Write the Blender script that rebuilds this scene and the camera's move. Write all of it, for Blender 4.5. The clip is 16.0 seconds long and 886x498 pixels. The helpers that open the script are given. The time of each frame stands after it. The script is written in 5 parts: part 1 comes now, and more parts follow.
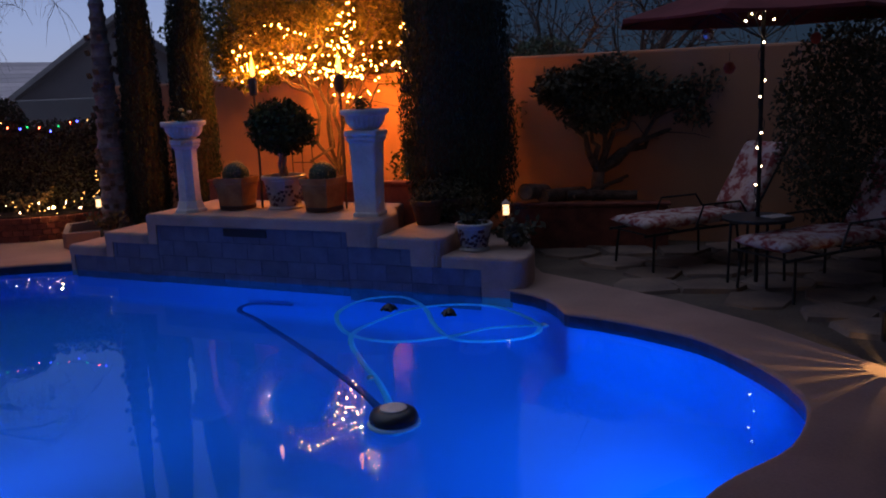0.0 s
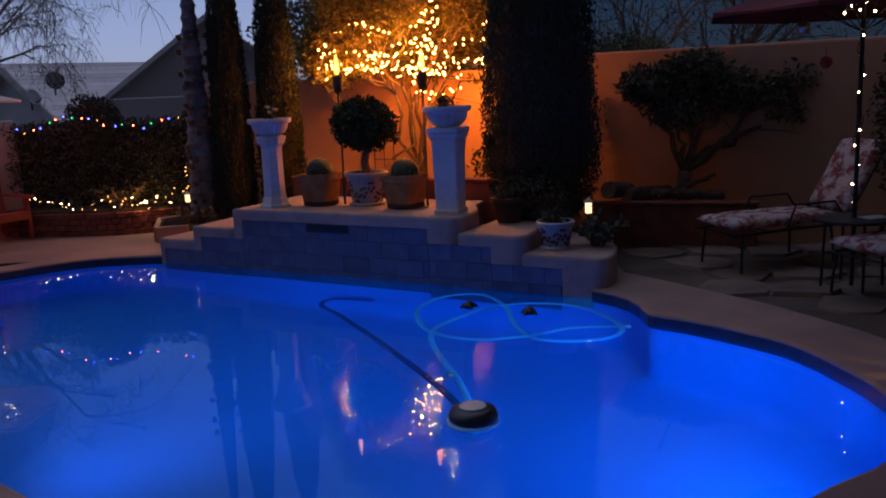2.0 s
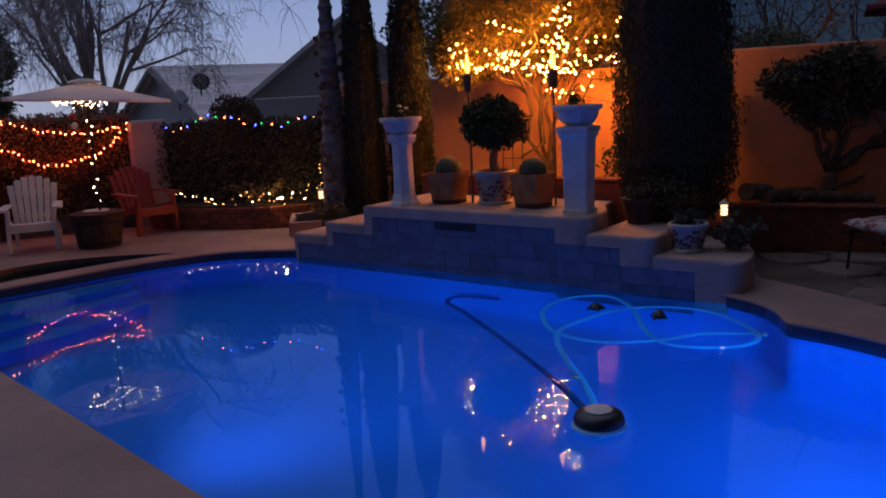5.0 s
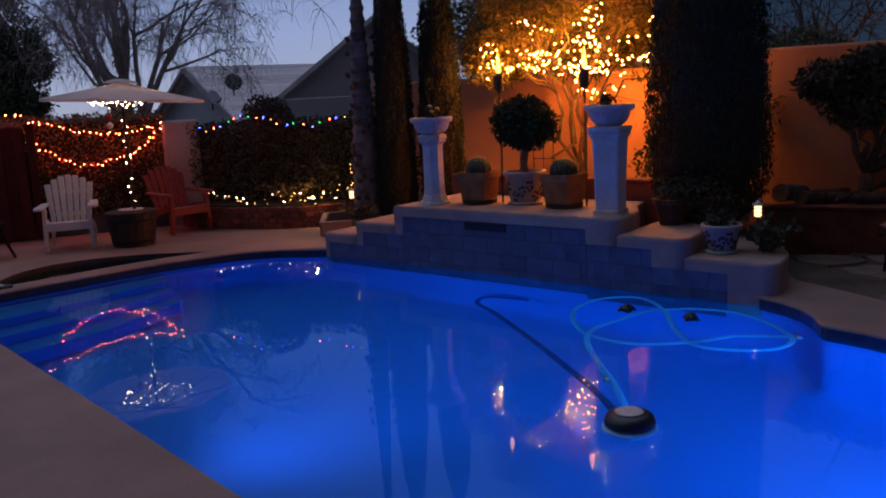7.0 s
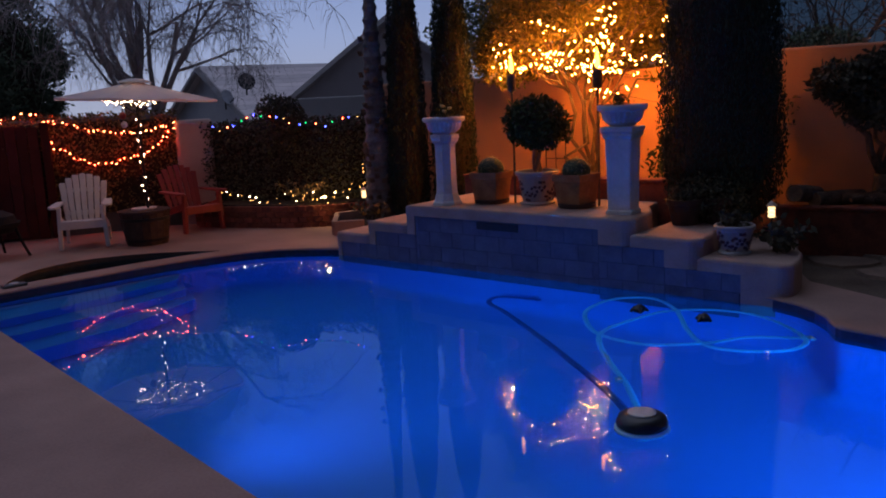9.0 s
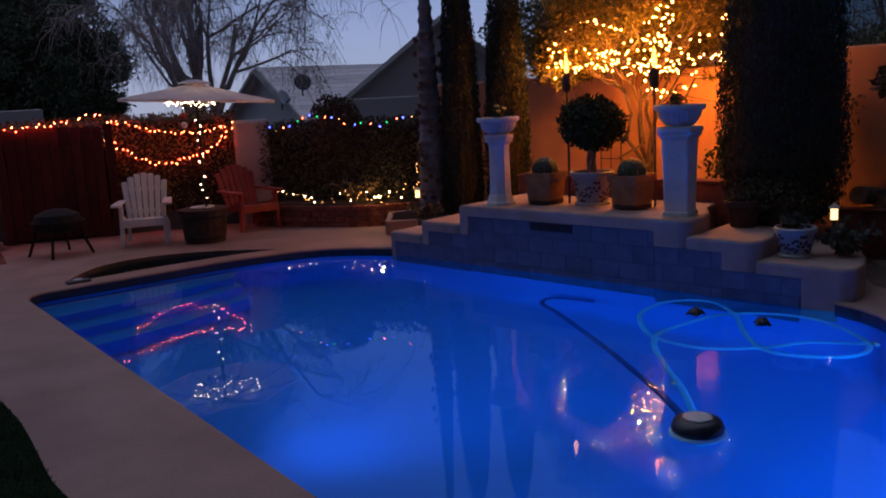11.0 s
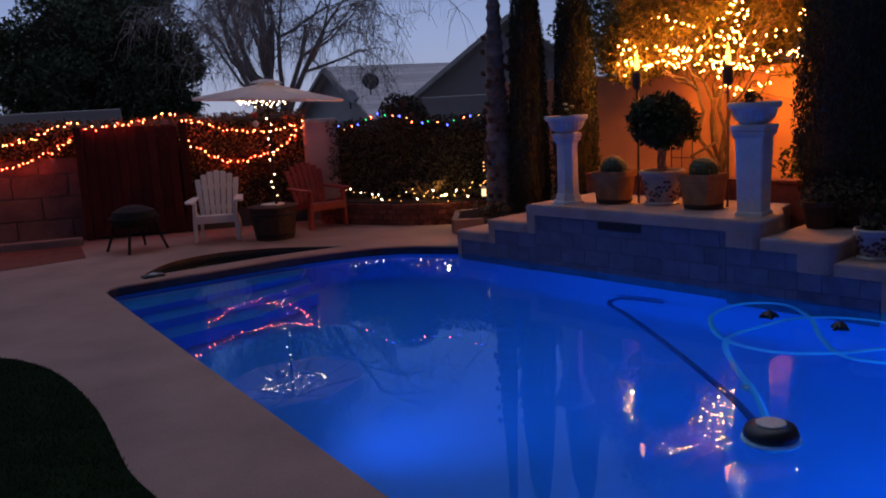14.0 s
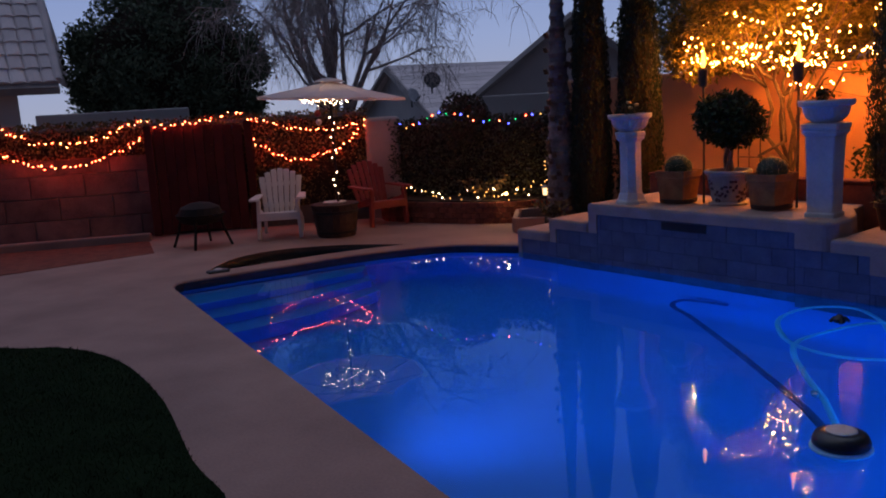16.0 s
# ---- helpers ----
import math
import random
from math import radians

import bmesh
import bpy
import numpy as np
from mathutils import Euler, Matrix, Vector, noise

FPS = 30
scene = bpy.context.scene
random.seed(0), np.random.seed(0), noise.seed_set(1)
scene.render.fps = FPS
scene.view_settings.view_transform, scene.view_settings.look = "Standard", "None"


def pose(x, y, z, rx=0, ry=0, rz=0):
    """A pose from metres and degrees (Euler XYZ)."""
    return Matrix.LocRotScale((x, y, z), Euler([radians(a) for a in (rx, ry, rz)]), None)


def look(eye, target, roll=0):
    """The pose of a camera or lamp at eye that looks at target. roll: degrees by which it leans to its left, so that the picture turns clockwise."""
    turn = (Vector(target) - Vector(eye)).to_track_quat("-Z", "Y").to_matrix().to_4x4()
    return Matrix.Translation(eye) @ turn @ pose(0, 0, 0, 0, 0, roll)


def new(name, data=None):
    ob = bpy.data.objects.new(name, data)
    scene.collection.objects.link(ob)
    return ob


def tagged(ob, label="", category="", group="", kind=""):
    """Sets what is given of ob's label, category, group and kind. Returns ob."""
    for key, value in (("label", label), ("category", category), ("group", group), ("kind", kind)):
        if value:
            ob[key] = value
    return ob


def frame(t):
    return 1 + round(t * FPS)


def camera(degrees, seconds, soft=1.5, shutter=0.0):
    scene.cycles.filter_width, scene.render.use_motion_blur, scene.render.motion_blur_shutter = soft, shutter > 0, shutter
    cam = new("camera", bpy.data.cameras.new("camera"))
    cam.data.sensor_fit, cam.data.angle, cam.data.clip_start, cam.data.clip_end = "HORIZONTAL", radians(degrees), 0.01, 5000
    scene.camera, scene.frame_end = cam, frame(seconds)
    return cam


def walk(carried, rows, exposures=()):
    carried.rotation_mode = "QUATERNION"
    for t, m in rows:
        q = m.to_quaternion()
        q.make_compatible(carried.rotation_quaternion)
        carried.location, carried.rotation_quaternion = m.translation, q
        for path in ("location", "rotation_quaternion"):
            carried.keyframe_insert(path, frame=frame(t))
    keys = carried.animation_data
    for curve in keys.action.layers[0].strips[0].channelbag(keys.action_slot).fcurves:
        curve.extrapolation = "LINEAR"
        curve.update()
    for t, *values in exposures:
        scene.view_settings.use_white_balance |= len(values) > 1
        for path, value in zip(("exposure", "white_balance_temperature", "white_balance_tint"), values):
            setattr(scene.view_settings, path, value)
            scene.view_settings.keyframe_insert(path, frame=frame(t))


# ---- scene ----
cam = camera(54.5, 16.0, soft=1.9)

# ---- camera ----
# seconds, place, then yaw (to the left), pitch and lean to the right in degrees
PATH = [
    (0.0, 0.001, -0.000, 1.950, 0.01, -10.85, 2.29),
    (0.5, -0.005, 0.009, 1.948, 1.72, -10.82, 2.33),
    (1.0, -0.011, 0.017, 1.946, 3.36, -10.79, 2.40),
    (1.5, -0.016, 0.023, 1.945, 4.72, -10.77, 2.47),
    (2.0, -0.020, 0.029, 1.943, 5.33, -10.78, 2.54),
    (2.5, -0.024, 0.033, 1.942, 6.49, -10.75, 2.62),
    (3.0, -0.027, 0.036, 1.941, 8.08, -10.67, 2.66),
    (3.5, -0.029, 0.038, 1.941, 9.51, -10.62, 2.71),
    (4.0, -0.032, 0.039, 1.940, 11.05, -10.53, 2.76),
    (4.5, -0.033, 0.040, 1.940, 13.03, -10.48, 2.84),
    (5.0, -0.035, 0.040, 1.940, 13.81, -10.45, 2.86),
    (7.5, -0.041, 0.036, 1.940, 15.95, -10.34, 2.92),
    (8.0, -0.042, 0.035, 1.940, 15.94, -10.36, 2.92),
    (8.5, -0.044, 0.033, 1.940, 16.08, -10.38, 2.89),
    (9.0, -0.045, 0.032, 1.940, 16.58, -10.32, 2.83),
    (11.5, -0.053, 0.028, 1.941, 20.99, -10.11, 3.07),
    (12.0, -0.055, 0.028, 1.940, 21.72, -10.08, 3.12),
    (12.5, -0.057, 0.028, 1.940, 22.40, -10.05, 3.12),
    (13.0, -0.060, 0.028, 1.940, 23.11, -10.06, 3.15),
    (13.5, -0.062, 0.029, 1.939, 23.84, -10.02, 3.18),
    (14.0, -0.065, 0.030, 1.939, 24.53, -9.99, 3.19),
    (14.5, -0.067, 0.031, 1.938, 25.64, -9.94, 3.21),
    (15.0, -0.070, 0.032, 1.938, 26.80, -9.88, 3.27),
    (15.5, -0.073, 0.033, 1.937, 27.66, -9.89, 3.33),
    (16.0, -0.076, 0.035, 1.936, 28.55, -9.85, 3.29),
]


def eye_row(x, y, z, yaw, pitch, lean):
    a, b = radians(yaw), radians(pitch)
    ahead = Vector((-math.sin(a) * math.cos(b), math.cos(a) * math.cos(b), math.sin(b)))
    return look(Vector((x, y, z)), Vector((x, y, z)) + ahead, -lean)


walk(cam, [(t, eye_row(*row)) for t, *row in PATH])

# ---- world ----
world = bpy.data.worlds.new("dusk")
scene.world = world
world.use_nodes = True
wn, wl = world.node_tree.nodes, world.node_tree.links
wn.clear()
w_out = wn.new("ShaderNodeOutputWorld")
w_bg = wn.new("ShaderNodeBackground")
w_tc = wn.new("ShaderNodeTexCoord")
w_up = wn.new("ShaderNodeSeparateXYZ")
w_ramp = wn.new("ShaderNodeValToRGB")
w_dot = wn.new("ShaderNodeVectorMath")
w_side = wn.new("ShaderNodeValToRGB")
w_mix = wn.new("ShaderNodeMix")
w_mix.data_type, w_mix.blend_type = "RGBA", "MULTIPLY"
w_mix.inputs[0].default_value = 1.0
wl.new(w_tc.outputs["Generated"], w_up.inputs[0])
wl.new(w_up.outputs["Z"], w_ramp.inputs[0])
w_dot.operation = "DOT_PRODUCT"
w_dot.inputs[1].default_value = (-0.64, 0.48, 0.60)  # where the sun went down
wl.new(w_tc.outputs["Generated"], w_dot.inputs[0])
w_map = wn.new("ShaderNodeMapRange")
w_map.inputs[1].default_value, w_map.inputs[2].default_value = -1.0, 1.0
wl.new(w_dot.outputs["Value"], w_map.inputs[0])
wl.new(w_map.outputs[0], w_side.inputs[0])


def ramp(node, stops):
    el = node.color_ramp.elements
    while len(el) > 1:
        el.remove(el[-1])
    el[0].position, el[0].color = stops[0][0], (*stops[0][1], 1)
    for p, c in stops[1:]:
        e = el.new(p)
        e.color = (*c, 1)


ramp(w_ramp, [(0.0, (0.32, 0.35, 0.48)), (0.07, (0.265, 0.33, 0.54)), (0.2, (0.145, 0.22, 0.46)), (0.55, (0.13, 0.18, 0.37)), (0.78, (0.40, 0.45, 0.66)), (1.0, (0.52, 0.56, 0.80))])
ramp(w_side, [(0.0, (0.34, 0.33, 0.34)), (0.47, (0.26, 0.25, 0.26)), (0.60, (0.045, 0.068, 0.08)), (0.74, (0.055, 0.085, 0.105)), (0.79, (0.66, 0.74, 0.78)), (0.84, (1.0, 1.0, 1.0)), (1.0, (1.02, 1.0, 1.0))])
wl.new(w_ramp.outputs[0], w_mix.inputs[6])
wl.new(w_side.outputs[0], w_mix.inputs[7])
wl.new(w_mix.outputs[2], w_bg.inputs[0])
w_bg.inputs[1].default_value = 1.12
wl.new(w_bg.outputs[0], w_out.inputs[0])


def lamp(name, kind, place, power, colour, size=0.05, target=None, spread=150):
    data = bpy.data.lights.new(name, kind)
    data.energy, data.color = power, colour
    if kind == "AREA":
        data.size, data.spread = size, radians(spread)
    else:
        data.shadow_soft_size = size
    ob = new(name, data)
    ob.matrix_world = look(place, target) if target else pose(*place)
    return ob


# pool lights under water, the torches' flames
lamp("pool_light", "AREA", (1.66, 4.16, -0.45), 42, (0.0, 0.20, 1.0), 0.3, (-0.6, 7.9, -0.65), spread=120)
lamp("pool_light", "AREA", (-3.2, 4.36, -0.55), 19, (0.0, 0.205, 1.0), 0.5, (-2.3, 8.2, -0.45), spread=96)
lamp("torch_glow", "POINT", (-2.01, 9.62, 2.20), 145, (1.0, 0.29, 0.028), 0.012)
lamp("torch_glow", "POINT", (-1.03, 9.30, 2.20), 145, (1.0, 0.29, 0.028), 0.012)
# point lamps added among the tree's strings to brighten leaves and wall
for x, y, z in ((-2.52, 11.50, 2.18), (-1.95, 11.35, 2.30), (-1.45, 11.10, 2.42), (-0.95, 10.85, 2.15), (-0.80, 10.80, 1.95), (-1.20, 10.95, 2.47)):
    lamp("tree_light_fill", "POINT", (x, y, z), 25, (1.0, 0.31, 0.032), 0.012)

# ---- materials ----


def material(name, colour, rough=0.7, metal=0.0, other=None, scale=6.0, fine=60.0, bump=0.15, spread=0.5, dist=0.01, per_object=0.0, emit=None, strength=0.0, detail=6.0):
    """Two scales of noise between two colours, with fine relief."""
    m = bpy.data.materials.new(name)
    m.use_nodes = True
    n, l = m.node_tree.nodes, m.node_tree.links
    b = n["Principled BSDF"]
    b.inputs["Roughness"].default_value, b.inputs["Metallic"].default_value = rough, metal
    b.inputs["Specular IOR Level"].default_value = 0.5 if rough < 0.8 else 0.2
    other = other or tuple(c * 0.7 for c in colour)
    tc = n.new("ShaderNodeTexCoord")
    big, small = n.new("ShaderNodeTexNoise"), n.new("ShaderNodeTexNoise")
    big.inputs["Scale"].default_value, small.inputs["Scale"].default_value = scale, fine
    big.inputs["Detail"].default_value = detail
    src = tc.outputs["Object"]
    if per_object:
        info, add = n.new("ShaderNodeObjectInfo"), n.new("ShaderNodeVectorMath")
        sc = n.new("ShaderNodeMath")
        sc.operation, sc.inputs[1].default_value = "MULTIPLY", 37.0
        l.new(info.outputs["Random"], sc.inputs[0])
        add.operation = "ADD"
        l.new(src, add.inputs[0])
        l.new(sc.outputs[0], add.inputs[1])
        src = add.outputs[0]
    l.new(src, big.inputs["Vector"])
    l.new(src, small.inputs["Vector"])
    mixf = n.new("ShaderNodeMath")
    mixf.operation = "MULTIPLY_ADD"
    l.new(small.outputs["Fac"], mixf.inputs[0])
    mixf.inputs[1].default_value = 0.35
    l.new(big.outputs["Fac"], mixf.inputs[2])
    r = n.new("ShaderNodeValToRGB")
    ramp(r, [(0.67 - spread * 0.35, other), (0.67 + spread * 0.35, colour)])
    l.new(mixf.outputs[0], r.inputs[0])
    out = r.outputs[0]
    if per_object:
        hsv = n.new("ShaderNodeHueSaturation")
        mr = n.new("ShaderNodeMapRange")
        mr.inputs[3].default_value, mr.inputs[4].default_value = 1 - per_object, 1 + per_object
        l.new(info.outputs["Random"], mr.inputs[0])
        l.new(mr.outputs[0], hsv.inputs["Value"])
        l.new(out, hsv.inputs["Color"])
        out = hsv.outputs[0]
    l.new(out, b.inputs["Base Color"])
    if bump:
        bp = n.new("ShaderNodeBump")
        bp.inputs["Strength"].default_value, bp.inputs["Distance"].default_value = bump, dist
        l.new(small.outputs["Fac"], bp.inputs["Height"])
        l.new(bp.outputs[0], b.inputs["Normal"])
    if emit:
        b.inputs["Emission Color"].default_value = (*emit, 1)
        b.inputs["Emission Strength"].default_value = strength
    return m


def glow(name, colour, strength):
    m = bpy.data.materials.new(name)
    m.use_nodes = True
    b = m.node_tree.nodes["Principled BSDF"]
    b.inputs["Base Color"].default_value = (*colour, 1)
    b.inputs["Emission Color"].default_value = (*colour, 1)
    b.inputs["Emission Strength"].default_value = strength
    return m


def leaf_material(name, a, b_, rough=0.6, translucent=0.0):
    """Leaves that differ one by one."""
    m = bpy.data.materials.new(name)
    m.use_nodes = True
    n, l = m.node_tree.nodes, m.node_tree.links
    b = n["Principled BSDF"]
    b.inputs["Roughness"].default_value, b.inputs["Specular IOR Level"].default_value = max(rough, 0.75), 0.15
    geo, r = n.new("ShaderNodeNewGeometry"), n.new("ShaderNodeValToRGB")
    ramp(r, [(0.0, a), (1.0, b_)])
    l.new(geo.outputs["Random Per Island"], r.inputs[0])
    l.new(r.outputs[0], b.inputs["Base Color"])
    if translucent:
        tr, mx, o = n.new("ShaderNodeBsdfTranslucent"), n.new("ShaderNodeMixShader"), n["Material Output"]
        l.new(r.outputs[0], tr.inputs["Color"])
        mx.inputs[0].default_value = translucent
        l.new(b.outputs[0], mx.inputs[1])
        l.new(tr.outputs[0], mx.inputs[2])
        l.new(mx.outputs[0], o.inputs["Surface"])
    return m


def cloth(name, colour, through_):
    """Thin pale stuff that lets some light through."""
    m = material(name, colour, 0.85, other=tuple(c * 0.85 for c in colour), scale=3, fine=80, bump=0.1)
    n, l = m.node_tree.nodes, m.node_tree.links
    tr, mx = n.new("ShaderNodeBsdfTranslucent"), n.new("ShaderNodeMixShader")
    tr.inputs["Color"].default_value = (*colour, 1)
    mx.inputs[0].default_value = through_
    l.new(n["Principled BSDF"].outputs[0], mx.inputs[1])
    l.new(tr.outputs[0], mx.inputs[2])
    l.new(mx.outputs[0], n["Material Output"].inputs["Surface"])
    return m


M = {
    "deck": material("deck_plaster", (0.39, 0.25, 0.205), 0.85, other=(0.235, 0.15, 0.125), scale=1.4, fine=55, bump=0.35, dist=0.008, spread=0.8, detail=9.0),
    "cap": material("wall_cap_plaster", (0.42, 0.29, 0.245), 0.85, other=(0.30, 0.21, 0.18), scale=3.0, fine=60, bump=0.3, dist=0.006),
    "tile": material("blue_tile", (0.125, 0.145, 0.215), 0.45, other=(0.06, 0.075, 0.125), scale=5.0, fine=38, bump=0.2, per_object=0.16, dist=0.004, spread=0.8),
    "grout": material("grout", (0.06, 0.075, 0.13), 0.9, scale=9, fine=90),
    "dark_tile": material("dark_waterline_tile", (0.030, 0.040, 0.075), 0.35, other=(0.016, 0.022, 0.045), scale=9, fine=40, bump=0.1),
    "lawn_soil": material("lawn_soil", (0.010, 0.021, 0.008), 0.95, other=(0.006, 0.013, 0.005), scale=5, fine=60, bump=0.4),
    "pool": material("pool_plaster", (0.16, 0.36, 0.76), 0.75, other=(0.13, 0.30, 0.66), scale=0.8, fine=14, bump=0.1, spread=0.9),
    "bay": material("dark_plaster", (0.045, 0.06, 0.065), 0.6, other=(0.02, 0.028, 0.03), scale=2, fine=30),
    "dirt": material("dry_earth", (0.16, 0.12, 0.09), 0.95, other=(0.08, 0.06, 0.05), scale=1.5, fine=40, bump=0.5, dist=0.03),
    "stucco": material("orange_stucco", (0.52, 0.265, 0.15), 0.9, other=(0.38, 0.19, 0.11), scale=0.9, fine=55, bump=0.45, dist=0.012, spread=0.9),
    "column": material("pink_stucco", (0.50, 0.38, 0.33), 0.9, other=(0.38, 0.27, 0.23), scale=1.6, fine=50, bump=0.4, dist=0.01),
    "block": material("concrete_block", (0.24, 0.16, 0.14), 0.92, other=(0.12, 0.08, 0.075), scale=3, fine=45, bump=0.4, per_object=0.18, dist=0.012),
    "mortar": material("mortar", (0.20, 0.165, 0.155), 0.95, scale=4, fine=60, bump=0.3),
    "white_stone": material("weathered_white_plaster", (0.66, 0.62, 0.60), 0.75, other=(0.46, 0.43, 0.42), scale=5, fine=40, bump=0.25, dist=0.006, spread=0.8),
    "terracotta": material("sandy_terracotta", (0.36, 0.175, 0.08), 0.85, other=(0.23, 0.10, 0.05), scale=7, fine=45, bump=0.2, dist=0.005),
    "dark_clay": material("dark_clay", (0.06, 0.025, 0.02), 0.7, other=(0.03, 0.015, 0.012), scale=6, fine=40),
    "ceramic": material("white_ceramic", (0.38, 0.36, 0.35), 0.3, other=(0.28, 0.27, 0.26), scale=4, fine=30, bump=0.05),
    "ceramic_blue": material("painted_ceramic", (0.03, 0.035, 0.08), 0.3, other=(0.10, 0.03, 0.03), scale=18, fine=60, bump=0.03),
    # also colours the dark cores that stand for shade inside crowns
    "soil": material("soil_and_shade_core", (0.05, 0.035, 0.025), 0.95, scale=20, fine=90, bump=0.6, dist=0.02),
    "bark": material("bark", (0.17, 0.12, 0.09), 0.95, other=(0.07, 0.05, 0.04), scale=8, fine=40, bump=0.8, dist=0.02),
    "pale_bark": material("pale_bark", (0.34, 0.24, 0.17), 0.9, other=(0.20, 0.13, 0.09), scale=9, fine=40, bump=0.5, dist=0.01),
    "grey_bark": material("grey_bark", (0.46, 0.39, 0.35), 0.95, other=(0.28, 0.23, 0.21), scale=7, fine=40, bump=0.5, dist=0.01),
    "palm": material("palm_trunk_bark", (0.23, 0.20, 0.20), 0.95, other=(0.10, 0.085, 0.085), scale=5, fine=30, bump=0.7, dist=0.02),
    "steel": material("black_iron", (0.03, 0.03, 0.032), 0.45, 0.6, scale=20, fine=80, bump=0.1),
    "sooty_iron": material("sooty_iron", (0.012, 0.012, 0.013), 0.85, other=(0.02, 0.017, 0.015), scale=12, fine=60, bump=0.2),
    "bamboo": material("dark_bamboo", (0.10, 0.06, 0.035), 0.6, other=(0.05, 0.03, 0.02), scale=15, fine=60),
    "white_plastic": material("white_plastic", (0.62, 0.60, 0.57), 0.45, other=(0.52, 0.50, 0.48), scale=4, fine=40, bump=0.05),
    "red_plastic": material("red_plastic", (0.30, 0.035, 0.026), 0.5, other=(0.22, 0.026, 0.02), scale=4, fine=40, bump=0.05),
    "gate": material("dark_red_boards", (0.085, 0.018, 0.018), 0.85, other=(0.055, 0.012, 0.013), scale=4, fine=30, bump=0.3, per_object=0.2),
    "canvas": cloth("cream_canvas", (0.86, 0.79, 0.73), 0.42),
    "maroon": material("maroon_canvas", (0.16, 0.03, 0.03), 0.9, other=(0.10, 0.02, 0.02), scale=3, fine=80, bump=0.1),
    "barrel": material("dark_barrel_staves", (0.085, 0.055, 0.045), 0.8, other=(0.045, 0.03, 0.028), scale=8, fine=40, bump=0.4, per_object=0.2),
    "brick": material("red_brick", (0.26, 0.085, 0.055), 0.9, other=(0.15, 0.05, 0.04), scale=8, fine=50, bump=0.4, per_object=0.25),
    "flag": material("flagstone", (0.25, 0.175, 0.13), 0.85, other=(0.15, 0.11, 0.095), scale=3, fine=35, bump=0.4, per_object=0.25, dist=0.012),
    "wood": material("split_wood", (0.42, 0.24, 0.13), 0.9, other=(0.25, 0.14, 0.08), scale=8, fine=50, bump=0.4),
    "cushion": material("floral_cushion", (0.50, 0.40, 0.37), 0.9, other=(0.25, 0.06, 0.06), scale=11, fine=30, bump=0.15, spread=0.25, detail=2),
    "hose": cloth("pale_blue_hose", (0.60, 0.97, 1.0), 0.30),
    # blue of the hose's shadow line under water
    "hose_shadow": material("hose_shadow_blue", (0.06, 0.13, 0.34), 0.8, other=(0.05, 0.11, 0.29), scale=10, fine=60, bump=0.05),
    "float_black": material("black_plastic", (0.02, 0.02, 0.024), 0.35, scale=10, fine=60, bump=0.05),
    "float_white": material("white_plastic_disc", (0.60, 0.60, 0.58), 0.5, scale=20, fine=60, bump=0.1),
    "roof_tile": material("pale_roof_tile", (0.82, 0.73, 0.70), 0.85, other=(0.70, 0.62, 0.60), scale=1.5, fine=25, bump=0.3, per_object=0.15),
    "house": material("grey_stucco", (0.52, 0.47, 0.45), 0.95, other=(0.44, 0.40, 0.38), scale=0.8, fine=30, bump=0.2),
    "house_pale": material("pale_stucco", (0.56, 0.52, 0.48), 0.95, other=(0.46, 0.43, 0.40), scale=0.8, fine=30, bump=0.2),
    "fascia": material("fascia_board", (0.42, 0.38, 0.36), 0.8, scale=2, fine=30),
    "dish_grey": material("dark_grey_dish", (0.05, 0.05, 0.055), 0.5, scale=8, fine=40),
    "dish_white": material("pale_dish", (0.42, 0.44, 0.47), 0.5, scale=8, fine=40),
    "silver": material("silvered_glass", (0.75, 0.75, 0.78), 0.15, 0.9, scale=14, fine=50, bump=0.5, dist=0.01),
    "cable": material("green_cable", (0.02, 0.04, 0.02), 0.6, scale=30, fine=60, bump=0),
    "lantern": material("white_lantern", (0.5, 0.45, 0.38), 0.5, scale=20, fine=60, bump=0),
    "cypress": leaf_material("cypress_leaf", (0.018, 0.026, 0.020), (0.045, 0.058, 0.040)),
    "hedge": leaf_material("hedge_leaf", (0.042, 0.042, 0.030), (0.12, 0.108, 0.070)),
    "ivy": leaf_material("ivy_leaf", (0.07, 0.06, 0.03), (0.26, 0.17, 0.07)),
    "crown": leaf_material("tree_leaf", (0.08, 0.085, 0.02), (0.26, 0.20, 0.055), translucent=0.4),
    "topiary": leaf_material("topiary_leaf", (0.018, 0.03, 0.012), (0.055, 0.07, 0.028)),
    "far_tree": leaf_material("dark_tree_leaf", (0.054, 0.080, 0.051), (0.176, 0.216, 0.136)),
    "dark_twig": leaf_material("dark_twig", (0.10, 0.08, 0.07), (0.16, 0.13, 0.11)),
    "twig": leaf_material("dry_twig", (0.36, 0.30, 0.27), (0.70, 0.60, 0.54)),
    "cactus": material("cactus_green", (0.04, 0.06, 0.025), 0.7, other=(0.02, 0.035, 0.015), scale=20, fine=60),
    "spine": leaf_material("cactus_spine", (0.45, 0.36, 0.14), (0.62, 0.52, 0.25)),
    "grass": leaf_material("grass_blade", (0.008, 0.022, 0.007), (0.019, 0.042, 0.014)),
    "bulb_warm": glow("warm_bulb", (1.0, 0.27, 0.032), 230),
    "bulb_white": glow("white_bulb", (1.0, 0.62, 0.36), 20),
    "bulb_gold": glow("gold_bulb", (1.0, 0.45, 0.11), 6),
    "bulb_spot": glow("spotlight_lens", (1.0, 0.55, 0.2), 22),
    "bulb_red": glow("red_bulb", (1.0, 0.036, 0.013), 125),
    "bulb_amber": glow("amber_bulb", (1.0, 0.27, 0.08), 36),
    "bulb_blue": glow("blue_bulb", (0.05, 0.07, 1.0), 14),
